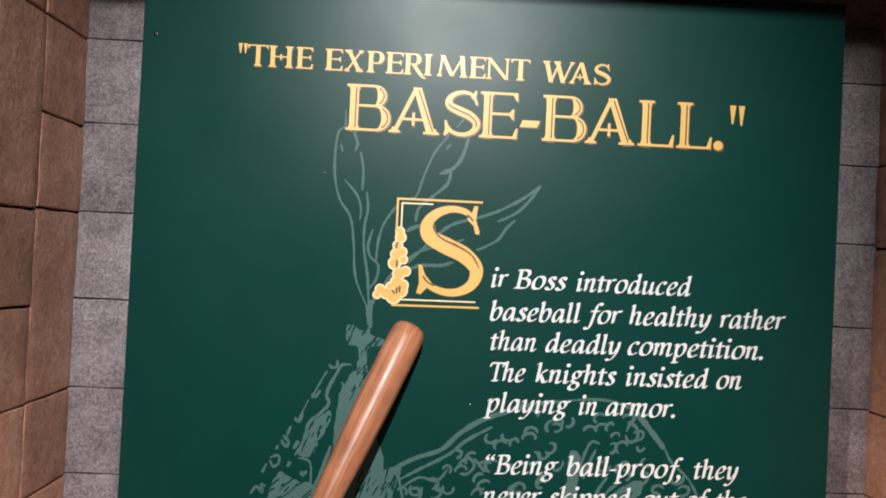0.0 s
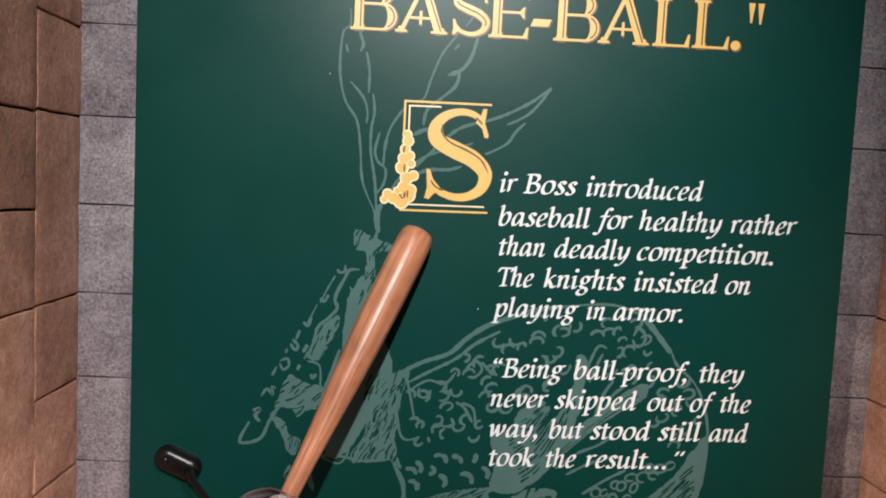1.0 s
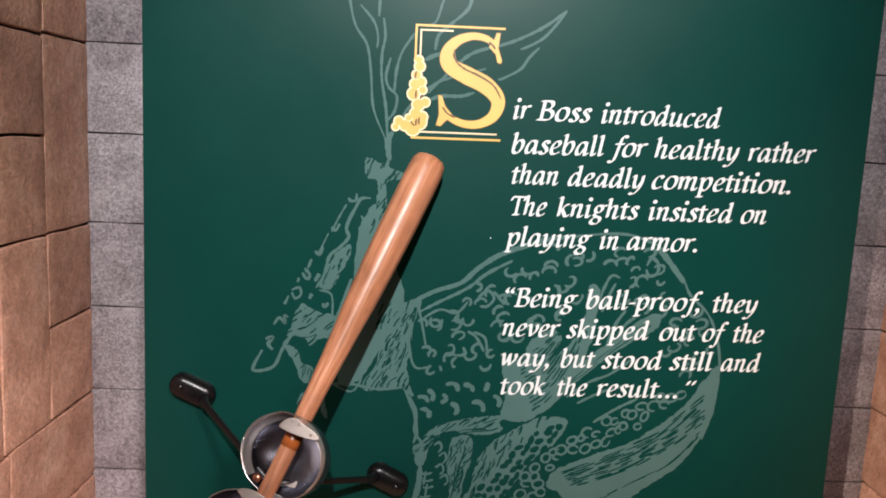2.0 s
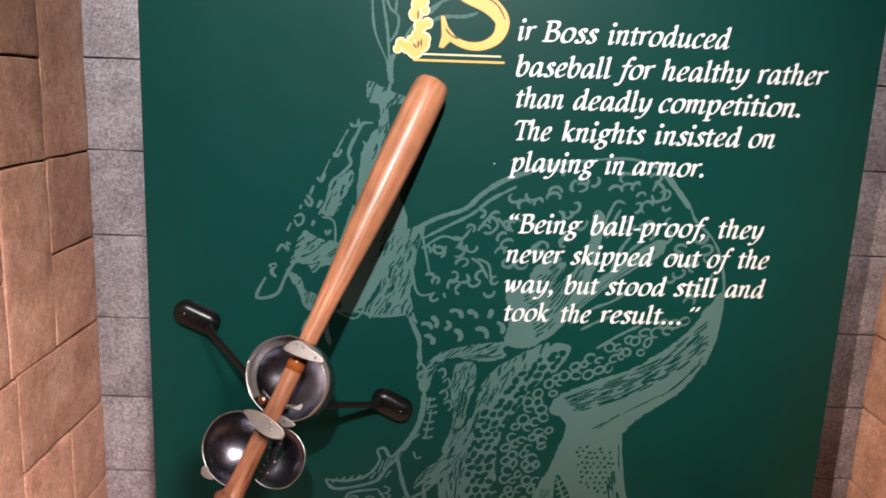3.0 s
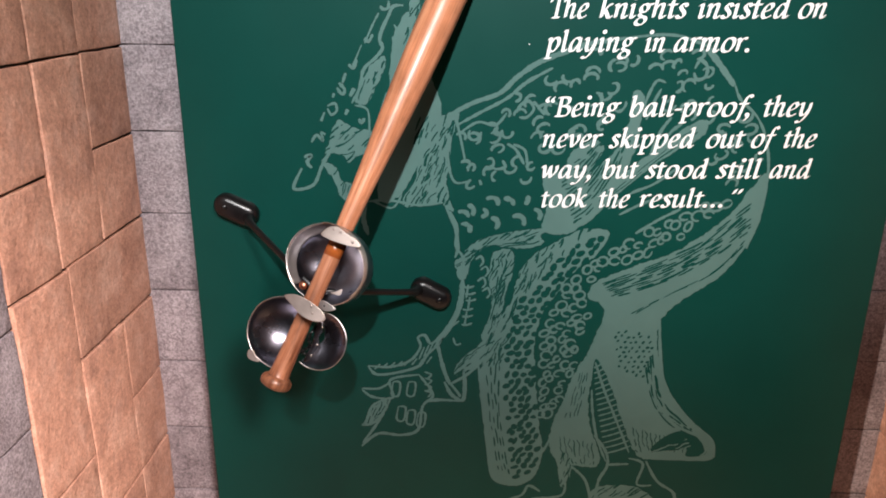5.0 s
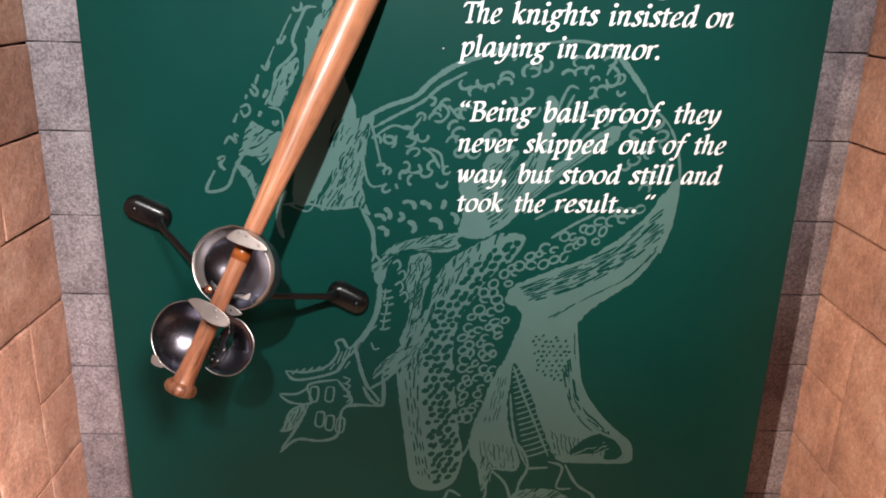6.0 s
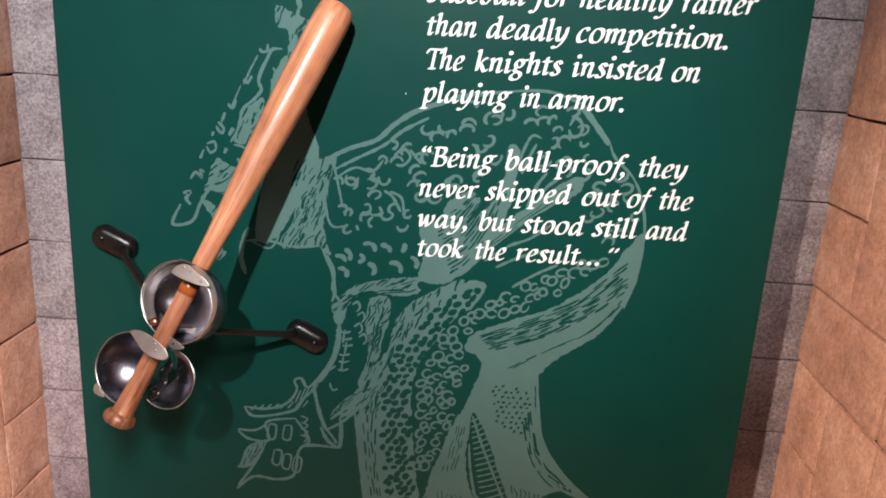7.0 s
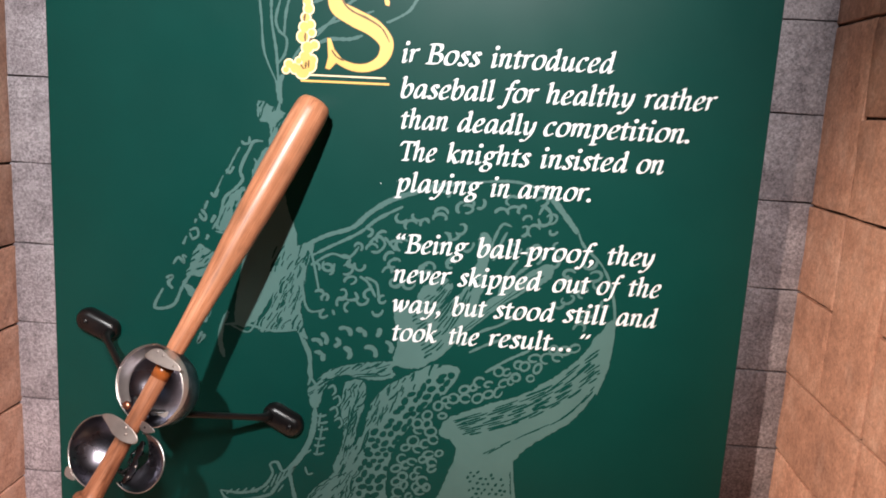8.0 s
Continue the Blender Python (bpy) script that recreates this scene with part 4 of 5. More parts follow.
def capital(text, w, thick, thin):
    """A roman display capital of height 1 and width w: convex pieces, and the dark lines inside its stems."""
    out, lines = [], []

    def bar(x0, y0, x1, y1):
        out.append([(x0, y0), (x1, y0), (x1, y1), (x0, y1)])

    def serif(x0, x1, y, up, reach=0.075):
        # a flat foot that swells into its stem
        d = 1 if up else -1
        out.append([(x0 - reach, y), (x1 + reach, y), (x1 + reach, y + d * thin), (x0 - reach, y + d * thin)])
        out.append([(x0 - reach * 0.4, y + d * thin * 0.8), (x1 + reach * 0.4, y + d * thin * 0.8), (x1, y + d * thin * 2.4), (x0, y + d * thin * 2.4)])

    def stem(x, t=thick, top=True, foot=True):
        bar(x, 0, x + t, 1)
        if foot:
            serif(x, x + t, 0, True)
        if top:
            serif(x, x + t, 1, False)
        if t == thick:
            lines.append(((x + t * 0.70, 0.06), (x + t * 0.70, 0.94)))

    def diag(x0, y0, x1, y1, t):
        # t: its width along the line of writing
        out.append([(x0 - t / 2, y0), (x0 + t / 2, y0), (x1 + t / 2, y1), (x1 - t / 2, y1)])
        if t == thick:
            lines.append(((x0 + t * 0.2, y0 + 0.05 * (y1 - y0)), (x1 + t * 0.2, y0 + 0.95 * (y1 - y0))))

    def arm(x0, x1, y, way, beak=0.15):
        # a thin arm; way: the side on which its end is cut into a beak (0: both)
        bar(x0, y - thin / 2, x1, y + thin / 2)
        for d in ((1, -1) if way == 0 else (way,)):
            out.append([(x1 - 0.10, y), (x1 + 0.005, y - d * thin / 2), (x1 + 0.02, y + d * beak), (x1 - 0.015, y + d * beak)])

    def belly(x, x1, y0, y1):
        cy, ry, rx, n = (y0 + y1) / 2, (y1 - y0) / 2, x1 - x, 16
        # flat start, then a round, thickest at its side
        straight = max(0.0, rx - ry * 1.05)
        ring = [(x + straight + (rx - straight) * math.cos(a), cy + ry * math.sin(a), x + straight + (rx - straight - thick * 1.05) * math.cos(a), cy + (ry - thin) * math.sin(a)) for a in (math.pi * (k / n - 0.5) for k in range(n + 1))]
        for p, q in zip(ring, ring[1:]):
            out.append([p[:2], q[:2], q[2:], p[2:]])
        bar(x, y0, x + straight, y0 + thin)
        bar(x, y1 - thin, x + straight, y1)
        arc = [(x + straight + (rx - straight - thick * 0.3) * math.cos(a), cy + (ry - thin) * math.sin(a)) for a in (math.pi * (k / 8 - 0.5) * 0.7 for k in range(9))]
        lines.extend(zip(arc, arc[1:]))

    edge = 0.08
    if text in "HIBEPRL":
        stem(edge)
    if text == "T":
        stem(w / 2 - thick / 2, top=False)
        arm(w / 2, w - 0.03, 1 - thin / 2, -1)
        bar(0.03, 1 - thin, w / 2, 1)
        out.append([(0.0, 1), (0.13, 1 - thin / 2), (0.045, 0.83), (0.01, 0.83)])
    elif text == "H":
        stem(w - edge - thick)
        bar(edge + thick, 0.47, w - edge - thick, 0.47 + thin)
        bar(w / 2 - 0.035, 0.36, w / 2 + 0.035, 0.62)
    elif text == "E":
        arm(edge, w - 0.02, 1 - thin / 2, -1)
        arm(edge, w - 0.10, 0.53, 0, 0.11)
        arm(edge, w - 0.01, thin / 2, 1, 0.2)
    elif text == "L":
        arm(edge, w - 0.01, thin / 2, 1, 0.24)
    elif text == "B":
        belly(edge + thick, w - 0.10, 0.52, 1)
        belly(edge + thick, w, 0, 0.52 + thin)
    elif text == "P":
        belly(edge + thick, w - 0.02, 0.42, 1)
    elif text == "R":
        belly(edge + thick, w - 0.26, 0.46, 1)
        diag(w * 0.42, 0.48, w * 0.74, 0.02, thick)
        out.append([(w * 0.74 - thick / 2, 0.02), (w * 0.74 + thick / 2, 0.02), (w * 0.88, -0.10), (w * 0.84, -0.16)])
        out.append([(w * 0.84, -0.16), (w * 0.88, -0.10), (w, -0.12), (w * 0.97, -0.17)])
    elif text == "X":
        diag(w - 0.13 - thick / 2, 0, 0.08 + thick / 2, 1, thick)
        diag(0.12, 0, w - 0.16, 1, thin * 1.5)
        for x0, x1, y, up in ((w - 0.13 - thick, w - 0.13, 0, True), (0.08, 0.08 + thick, 1, False), (0.08, 0.16, 0, True), (w - 0.2, w - 0.12, 1, False)):
            serif(x0, x1, y, up)
    elif text == "M":
        diag(0.10, 0, 0.22, 1, thin * 1.5)
        serif(0.06, 0.14, 0, True)
        diag(w * 0.48, 0.04, 0.22, 1, thick)
        diag(w * 0.48, 0.04, w - 0.24, 1, thin * 1.5)
        diag(w - 0.10 - thick / 2, 0, w - 0.20 - thick / 2, 1, thick)
        serif(w - 0.10 - thick, w - 0.10, 0, True)
    elif text == "N":
        stem(0.11, thin * 1.5, top=False)
        diag(w - 0.14, 0, 0.12, 1, thick)
        bar(0.0, 1 - thin, 0.2, 1)
        bar(w - 0.17, 0, w - 0.17 + thin * 1.5, 1)
        serif(w - 0.17, w - 0.10, 1, False)
    elif text == "W":
        diag(w * 0.28, 0, 0.07 + thick / 2, 1, thick)
        diag(w * 0.28, 0.03, w * 0.54, 1, thin * 1.5)
        diag(w * 0.66, 0, w * 0.46, 1, thick)
        diag(w * 0.66, 0.03, w - 0.09, 1, thin * 1.5)
        for x0, x1 in ((0.07, 0.07 + thick), (w * 0.46 - thick / 2, w * 0.46 + thick / 2), (w - 0.13, w - 0.05)):
            serif(x0, x1, 1, False, 0.06)
    elif text == "A":
        top = w * 0.52
        diag(0.12, 0, top - 0.02, 0.98, thin * 1.8)
        diag(w - 0.09 - thick / 2, 0, top, 1, thick)
        bar(w * 0.27, 0.28, w * 0.68, 0.28 + thin)
        bar(w * 0.45, 0.17, w * 0.45 + 0.055, 0.45)
        serif(0.08, 0.17, 0, True)
        serif(w - 0.09 - thick, w - 0.09, 0, True)
    elif text == "S":
        path, span = smooth_path(S_SPINE, False, 7), 0.1145
        rows = []
        for i, (x, z) in enumerate(path):
            p, q = path[max(i - 1, 0)], path[min(i + 1, len(path) - 1)]
            dx, dz = q[0] - p[0], q[1] - p[1]
            n = math.hypot(dx, dz)
            k = min(i // 7, len(S_HALF) - 2)
            t = S_HALF[k] + (S_HALF[k + 1] - S_HALF[k]) * (i / 7 - k)
            rows.append(((x - dz / n * t, z + dx / n * t), (x + dz / n * t, z - dx / n * t)))
        tall = 1.716 - 1.535

        def fit(p):
            return ((p[0] + 0.020) / 0.1285 * w, (p[1] - 1.535) / tall)

        for p, q in zip(rows, rows[1:]):
            out.append([fit(p[0]), fit(q[0]), fit(q[1]), fit(p[1])])
        for spur in S_SPURS:
            out.append([fit(p) for p in spur])
        lines.extend((fit(p), fit(q)) for p, q in zip(path[32:60], path[33:61]))
    elif text == "-":
        out.append([(0.0, 0.27), (w * 0.86, 0.27), (w, 0.42), (w * 0.14, 0.42)])
    elif text == ".":
        out.append([(w / 2 + w / 2 * math.cos(k * math.pi / 10), 0.09 + w / 2 * math.sin(k * math.pi / 10)) for k in range(20)])
    return out, lines


def gold_letter(text, x0, z0, x1, z1, cap, label, inline):
    """One gold capital with a brown edge and, in the large line, a thin brown line inside it."""
    x0, x1 = x0 - 0.0025, x1 - 0.0025
    length = math.hypot(x1 - x0, z1 - z0)
    ux, uz = (x1 - x0) / length, (z1 - z0) / length
    pieces, lines = capital(text, length / cap, 0.185 if inline else 0.2, 0.05 if inline else 0.058)

    def lay(name, polys, mat, lift, dx, dz, grow, label):
        bm = bmesh.new()
        for k, poly in enumerate(polys):
            cx, cy = sum(p[0] for p in poly) / len(poly), sum(p[1] for p in poly) / len(poly)
            vs = []
            for px, py in poly:
                d = math.hypot(px - cx, py - cy) or 1
                a, c = (px + (px - cx) / d * grow) * cap + dx, (py + (py - cy) / d * grow) * cap + dz
                vs.append(bm.verts.new((x0 + a * ux - c * uz, PANEL_Y - LAYER["text"] - lift - 0.000003 * k, z0 + a * uz + c * ux)))
            bm.faces.new(vs)
        bm.normal_update()
        for face in bm.faces:
            if face.normal.y > 0:
                face.normal_flip()
        on_panel(part(name, bm, mat, None, label))

    lay("letter_shadow", pieces, INK_BROWN, -0.0004, 0.0012, -0.0014, 0.024, "brown shadow edge of a gold letter")
    lay("title_letter", pieces, INK_GOLD, 0.0, 0, 0, 0, label)
    if inline and lines:
        strips = []
        for (ax, ay), (bx, by) in lines:
            n = math.hypot(bx - ax, by - ay) or 1
            ox, oy = -(by - ay) / n * 0.017, (bx - ax) / n * 0.017
            strips.append([(ax - ox, ay - oy), (bx - ox, by - oy), (bx + ox, by + oy), (ax + ox, ay + oy)])
        lay("letter_inline", strips, INK_BROWN, 0.0004, 0, 0, 0, "thin dark line inside a gold letter")


TITLE_SMALL = (
    ("T", -0.375, 1.973, -0.334, 1.973), ("H", -0.333, 1.973, -0.285, 1.973), ("E", -0.279, 1.973, -0.246, 1.973), ("E", -0.221, 1.973, -0.187, 1.973),
    ("X", -0.183, 1.973, -0.143, 1.973), ("P", -0.138, 1.973, -0.103, 1.973), ("E", -0.1, 1.973, -0.066, 1.973), ("R", -0.064, 1.973, -0.019, 1.973),
    ("I", -0.024, 1.973, 0.002, 1.973), ("M", 0.003, 1.973, 0.064, 1.973), ("E", 0.067, 1.973, 0.099, 1.973), ("N", 0.1, 1.973, 0.148, 1.973),
    ("T", 0.15, 1.973, 0.189, 1.973), ("W", 0.214, 1.973, 0.277, 1.973), ("A", 0.268, 1.973, 0.313, 1.973), ("S", 0.318, 1.973, 0.351, 1.973))
TITLE_LARGE = (
    ("B", -0.175, 1.856, -0.086, 1.856), ("A", -0.089, 1.856, 0.013, 1.855), ("S", 0.021, 1.855, 0.092, 1.855), ("E", 0.092, 1.855, 0.168, 1.855),
    ("-", 0.173, 1.855, 0.213, 1.855), ("B", 0.218, 1.855, 0.307, 1.855), ("A", 0.305, 1.855, 0.406, 1.855), ("L", 0.412, 1.855, 0.484, 1.855),
    ("L", 0.49, 1.855, 0.561, 1.855), (".", 0.566, 1.855, 0.585, 1.855))
for letter in TITLE_SMALL:
    gold_letter(*letter, 0.0425, "gold capital letter of the title", False)
for letter in TITLE_LARGE:
    gold_letter(*letter, 0.092, "large gold capital letter of the title", True)


def quote_mark(x, z, wide, tall):
    """One straight tapered quotation mark in gold."""
    bm = bmesh.new()
    pts = ((x, z), (x + wide, z), (x + wide * 0.62, z - tall), (x + wide * 0.38, z - tall))
    bm.faces.new([bm.verts.new((px, PANEL_Y - LAYER["text"], pz)) for px, pz in pts])
    bm.normal_update()
    for face in bm.faces:
        if face.normal.y > 0:
            face.normal_flip()
    on_panel(part("quote_mark", bm, INK_GOLD, None, "gold quotation mark"))


for mark in ((-0.396, 2.017, 0.008, 0.020), (-0.386, 2.017, 0.008, 0.020), (0.594, 1.946, 0.013, 0.038), (0.612, 1.946, 0.013, 0.040)):
    quote_mark(*mark)


def initial():
    """The gold drop capital, with a bracket of rules and a scroll."""
    spine, half, spurs = S_SPINE, S_HALF, S_SPURS

    def stamp(name, mat, lift, grow, label):
        bm = bmesh.new()
        y = PANEL_Y - LAYER["text"] - lift
        path = smooth_path(spine, False, 7)
        n = len(path)
        rows = []
        for i, (x, z) in enumerate(path):
            a, b = path[max(i - 1, 0)], path[min(i + 1, n - 1)]
            dx, dz = b[0] - a[0], b[1] - a[1]
            l = math.hypot(dx, dz)
            f = i / 7
            k = min(int(f), len(half) - 2)
            w = half[k] + (half[k + 1] - half[k]) * (f - k) + grow
            rows.append((bm.verts.new((x - dz / l * w, y, z + dx / l * w)), bm.verts.new((x + dz / l * w, y, z - dx / l * w))))
        for (a, b), (c, d) in zip(rows, rows[1:]):
            bm.faces.new((a, c, d, b))
        for spur in spurs:
            cx, cz = sum(p[0] for p in spur) / len(spur), sum(p[1] for p in spur) / len(spur)
            bm.faces.new([bm.verts.new((x + grow * math.copysign(1, x - cx), y - 0.00003, z + grow * math.copysign(1, z - cz))) for x, z in spur])
        bm.normal_update()
        for face in bm.faces:
            if face.normal.y > 0:
                face.normal_flip()
        return on_panel(part(name, bm, mat, None, label))

    stamp("initial_shadow", INK_BROWN, -0.0002, 0.0013, "brown edge of the drop capital")
    stamp("drop_capital", INK_GOLD, 0.0, 0.0, "large gold drop capital letter S")
    bm = bmesh.new()
    for pts in (((0.009, 1.682), (0.012, 1.662), (0.029, 1.647), (0.058, 1.635), (0.087, 1.618), (0.103, 1.593)), ((-0.009, 1.573), (0.001, 1.561), (0.016, 1.554)), ((0.074, 1.699), (0.081, 1.693), (0.087, 1.686))):
        ribbon(bm, smooth_path(pts), 0.0036, LAYER["text"] + 0.0003)
    on_panel(part("initial_inline", bm, INK_BROWN, None, "thin dark line inside the drop capital"))
    for pts, w, mat in ((((-0.065, 1.660), (-0.065, 1.724), (0.102, 1.7245)), 0.0042, INK_GOLD), (((-0.056, 1.660), (-0.056, 1.7155), (0.004, 1.716)), 0.0032, INK_CREAM),
                        (((-0.062, 1.5235), (0.097, 1.525)), 0.0032, INK_CREAM), (((-0.066, 1.512), (0.104, 1.514)), 0.0042, INK_GOLD)):
        bm = bmesh.new()
        for a, b in zip(pts, pts[1:]):
            along = Vector((b[0] - a[0], b[1] - a[1])).normalized() * (w / 2)
            side = Vector((-along.y, along.x))
            quad = [(a[0] - along.x + side.x, a[1] - along.y + side.y), (b[0] + along.x + side.x, b[1] + along.y + side.y), (b[0] + along.x - side.x, b[1] + along.y - side.y), (a[0] - along.x - side.x, a[1] - along.y - side.y)]
            bm.faces.new([bm.verts.new((x, PANEL_Y - LAYER["text"] - (0.00005 if a is pts[0] else 0), z)) for x, z in quad])
        bm.normal_update()
        for face in bm.faces:
            if face.normal.y > 0:
                face.normal_flip()
        on_panel(part("rule", bm, mat, None, "thin printed rule beside the drop capital"))
    # the scroll: swelling lobes, cream round the edge and gold inside
    lobes = ((-0.058, 1.659, 0.0078), (-0.056, 1.647, 0.0101), (-0.061, 1.631, 0.009), (-0.063, 1.613, 0.0112), (-0.052, 1.618, 0.009), (-0.066, 1.595, 0.0123), (-0.049, 1.603, 0.0078), (-0.056, 1.575, 0.0123), (-0.043, 1.58, 0.009), (-0.06, 1.557, 0.0123), (-0.053, 1.542, 0.0157), (-0.065, 1.53, 0.0157), (-0.08, 1.535, 0.0112), (-0.092, 1.542, 0.009), (-0.098, 1.531, 0.0067), (-0.047, 1.552, 0.0101), (-0.073, 1.549, 0.0067))
    for name, grow, mat, lift in (("scroll_edge", 0.0034, INK_CREAM, 0.0), ("scroll", 0.0, INK_GOLD, 0.0004)):
        bm = bmesh.new()
        for k, (x, z, r) in enumerate(lobes):
            r *= 0.84
            bm.faces.new([bm.verts.new((x + (r + grow) * math.cos(t), PANEL_Y - LAYER["text"] - lift - 0.000004 * k, z + (r + grow) * math.sin(t))) for t in (2 * math.pi * i / 18 for i in range(18))])
        on_panel(part(name, bm, mat, None, "gold and cream printed scroll"))
    for x0, z0, x1, z1 in ((-0.062, 1.638, -0.064, 1.624), (-0.061, 1.602, -0.061, 1.586), (-0.048, 1.594, -0.053, 1.586), (-0.069, 1.543, -0.062, 1.534), (-0.058, 1.548, -0.059, 1.535), (-0.053, 1.551, -0.053, 1.537)):
        bm = bmesh.new()
        ribbon(bm, ((x0, z0), ((x0 + x1) / 2 - 0.0006, (z0 + z1) / 2), (x1, z1)), 0.0046, LAYER["text"] + 0.0007)
        on_panel(part("scroll_slot", bm, INK_BROWN, None, "dark slot in the printed scroll"))


initial()


# two pale flecks and a small dent in the laminate
for x, z, r, mat in ((0.098, 1.322, 0.0011, INK_WHITE), (-0.213, 1.769, 0.0008, INK_WHITE), (-0.561, 2.026, 0.004, BLACK_IRON)):
    bm = bmesh.new()
    bmesh.ops.create_uvsphere(bm, u_segments=10, v_segments=6, radius=r, matrix=Matrix.Translation((x, PANEL_Y, z)) @ Matrix.Diagonal((1, 0.25, 1.2, 1)))
    on_panel(part("fleck", bm, mat, None, "tiny fleck on the laminate"))


# ---- the bat with its steel guards ----
KNOB, TIP = Vector((-0.345, 1.21, 0.755)), Vector((-0.025, 1.487, 1.476))
AXIS = (TIP - KNOB).normalized()
LENGTH = (TIP - KNOB).length
BAT_TURN = AXIS.to_track_quat("Z", "Y").to_matrix().to_4x4()

baseball_bat = tagged(new("baseball_bat"), "worn brown wooden baseball bat with two polished steel hand guards", "baseball bat")
baseball_bat.matrix_world = Matrix.Translation(KNOB) @ BAT_TURN


def turned(name, profile, mat, parent, label="", sides=40):
    """A body of revolution about z from (height, radius) pairs."""
    bm = bmesh.new()
    rings = []
    for z, r in profile:
        rings.append([bm.verts.new((r * math.cos(a), r * math.sin(a), z)) for a in (2 * math.pi * k / sides for k in range(sides))])
    for a, b in zip(rings, rings[1:]):
        for k in range(sides):
            bm.faces.new((a[k], a[(k + 1) % sides], b[(k + 1) % sides], b[k]))
    bm.faces.new(rings[0][::-1])
    bm.faces.new(rings[-1])
    return part(name, bm, mat, parent, label, True)


handle = [(0.012, 0.0215), (0.018, 0.0188), (0.030, 0.0176), (0.06, 0.0165), (0.12, 0.0156), (0.2, 0.0152), (0.28, 0.0158), (0.36, 0.018), (0.44, 0.0222), (0.52, 0.0272), (0.6, 0.0312), (0.68, 0.0335), (0.76, 0.0342), (LENGTH - 0.03, 0.0338), (LENGTH - 0.013, 0.0318), (LENGTH - 0.005, 0.027), (LENGTH - 0.001, 0.018), (LENGTH, 0.006)]
turned("barrel", handle, WOOD, baseball_bat, "varnished brown wood with long dark grain")
turned("knob", [(-0.007, 0.006), (-0.0065, 0.017), (-0.004, 0.0235), (0.0, 0.0272), (0.005, 0.0286), (0.010, 0.0278), (0.014, 0.0252), (0.017, 0.0218)], WORN_WOOD, baseball_bat, "rounded wooden knob at the handle's end")


def world_part(ob, parent):
    bpy.context.view_layer.update()
    ob.parent = parent
    ob.matrix_parent_inverse = parent.matrix_world.inverted()
    return ob


def rivet(parent, at, toward, r=0.0034, mat=DULL_STEEL):
    bm = bmesh.new()
    q = Vector(toward).to_track_quat("Z", "Y").to_matrix().to_4x4()
    bmesh.ops.create_uvsphere(bm, u_segments=10, v_segments=6, radius=r, matrix=Matrix.Translation(at) @ q @ Matrix.Diagonal((1, 1, 0.6, 1)))
    return world_part(part("rivet", bm, mat, None, "", True), parent)


def frame_of(opening):
    """Directions of a guard that opens one way: out of it, along the bat, across the bat."""
    n = Vector(opening).normalized()
    up = (AXIS - n * AXIS.dot(n)).normalized()
    return n, up, up.cross(n)


def band(centre, opening, rx, ry, depth, a0, a1, low, high, mat, label):
    """A strip of plate that follows a bowl between two angles round it and two depths (90: its widest ring); low, high at both ends."""
    n, up, right = frame_of(opening)
    bm = bmesh.new()
    grid = []
    for i in range(31):
        f = i / 30
        a = radians(a0 + (a1 - a0) * f)
        row = []
        for j in range(9):
            th = radians((low[0] + (low[1] - low[0]) * f) * (1 - j / 8) + (high[0] + (high[1] - high[0]) * f) * j / 8)
            row.append(bm.verts.new(Vector(centre) + (right * rx * math.cos(a) + up * ry * math.sin(a)) * math.sin(th) - n * depth * math.cos(th)))
        grid.append(row)
    for p, q in zip(grid, grid[1:]):
        for k in range(8):
            bm.faces.new((p[k], p[k + 1], q[k + 1], q[k]))
    ob = part("band", bm, mat, None, label, True)
    thick = ob.modifiers.new("thickness", "SOLIDIFY")
    thick.thickness, thick.offset = 0.0008, 0.0
    return world_part(ob, baseball_bat)


def bowl(centre, opening, rx, ry, depth, a0, a1, label, collar=0.0, peak=25):
    """A hammered steel bowl kept between two angles (0: across, 90: along the bat); collar: degrees by which its rim turns in."""
    n, up, right = frame_of(opening)
    bm, rim = bmesh.new(), bmesh.new()
    cols, rows = 56, 18
    grid, edge = [], []
    for j in range(rows + 1):
        ring = []
        for i in range(cols + 1):
            a = radians(a0 + (a1 - a0) * i / cols)
            turn_in = collar * max(0.0, math.cos((a - radians(peak)) * 0.95)) ** 0.7 if abs((a - radians(peak) + math.pi) % (2 * math.pi) - math.pi) < radians(92) else 0.0
            th = radians((88 + turn_in) * j / rows)
            dent = 1 + 0.018 * noise.noise(Vector((2.2 * math.cos(a), 2.2 * math.sin(a), 1.5 * th + rx * 300)))
            p = Vector(centre) + (right * rx * math.cos(a) + up * ry * math.sin(a)) * math.sin(th) * dent - n * depth * math.cos(th)
            ring.append(bm.verts.new(p))
            if j == rows:
                edge.append(p)
        grid.append(ring)
    for p, q in zip(grid, grid[1:]):
        for k in range(cols):
            bm.faces.new((p[k], p[k + 1], q[k + 1], q[k]))
    bmesh.ops.remove_doubles(bm, verts=bm.verts, dist=0.00005)
    ob = part("guard", bm, STEEL, None, label, True)
    thick = ob.modifiers.new("thickness", "SOLIDIFY")
    thick.thickness, thick.offset = 0.0012, 0.0
    world_part(ob, baseball_bat)
    tube(rim, edge, 0.0011, 8)
    r = part("rim", rim, BRIGHT_STEEL, None, "thin bright cut edge", True)
    r.parent = ob
    r.matrix_parent_inverse = Matrix.Identity(4)
    return ob


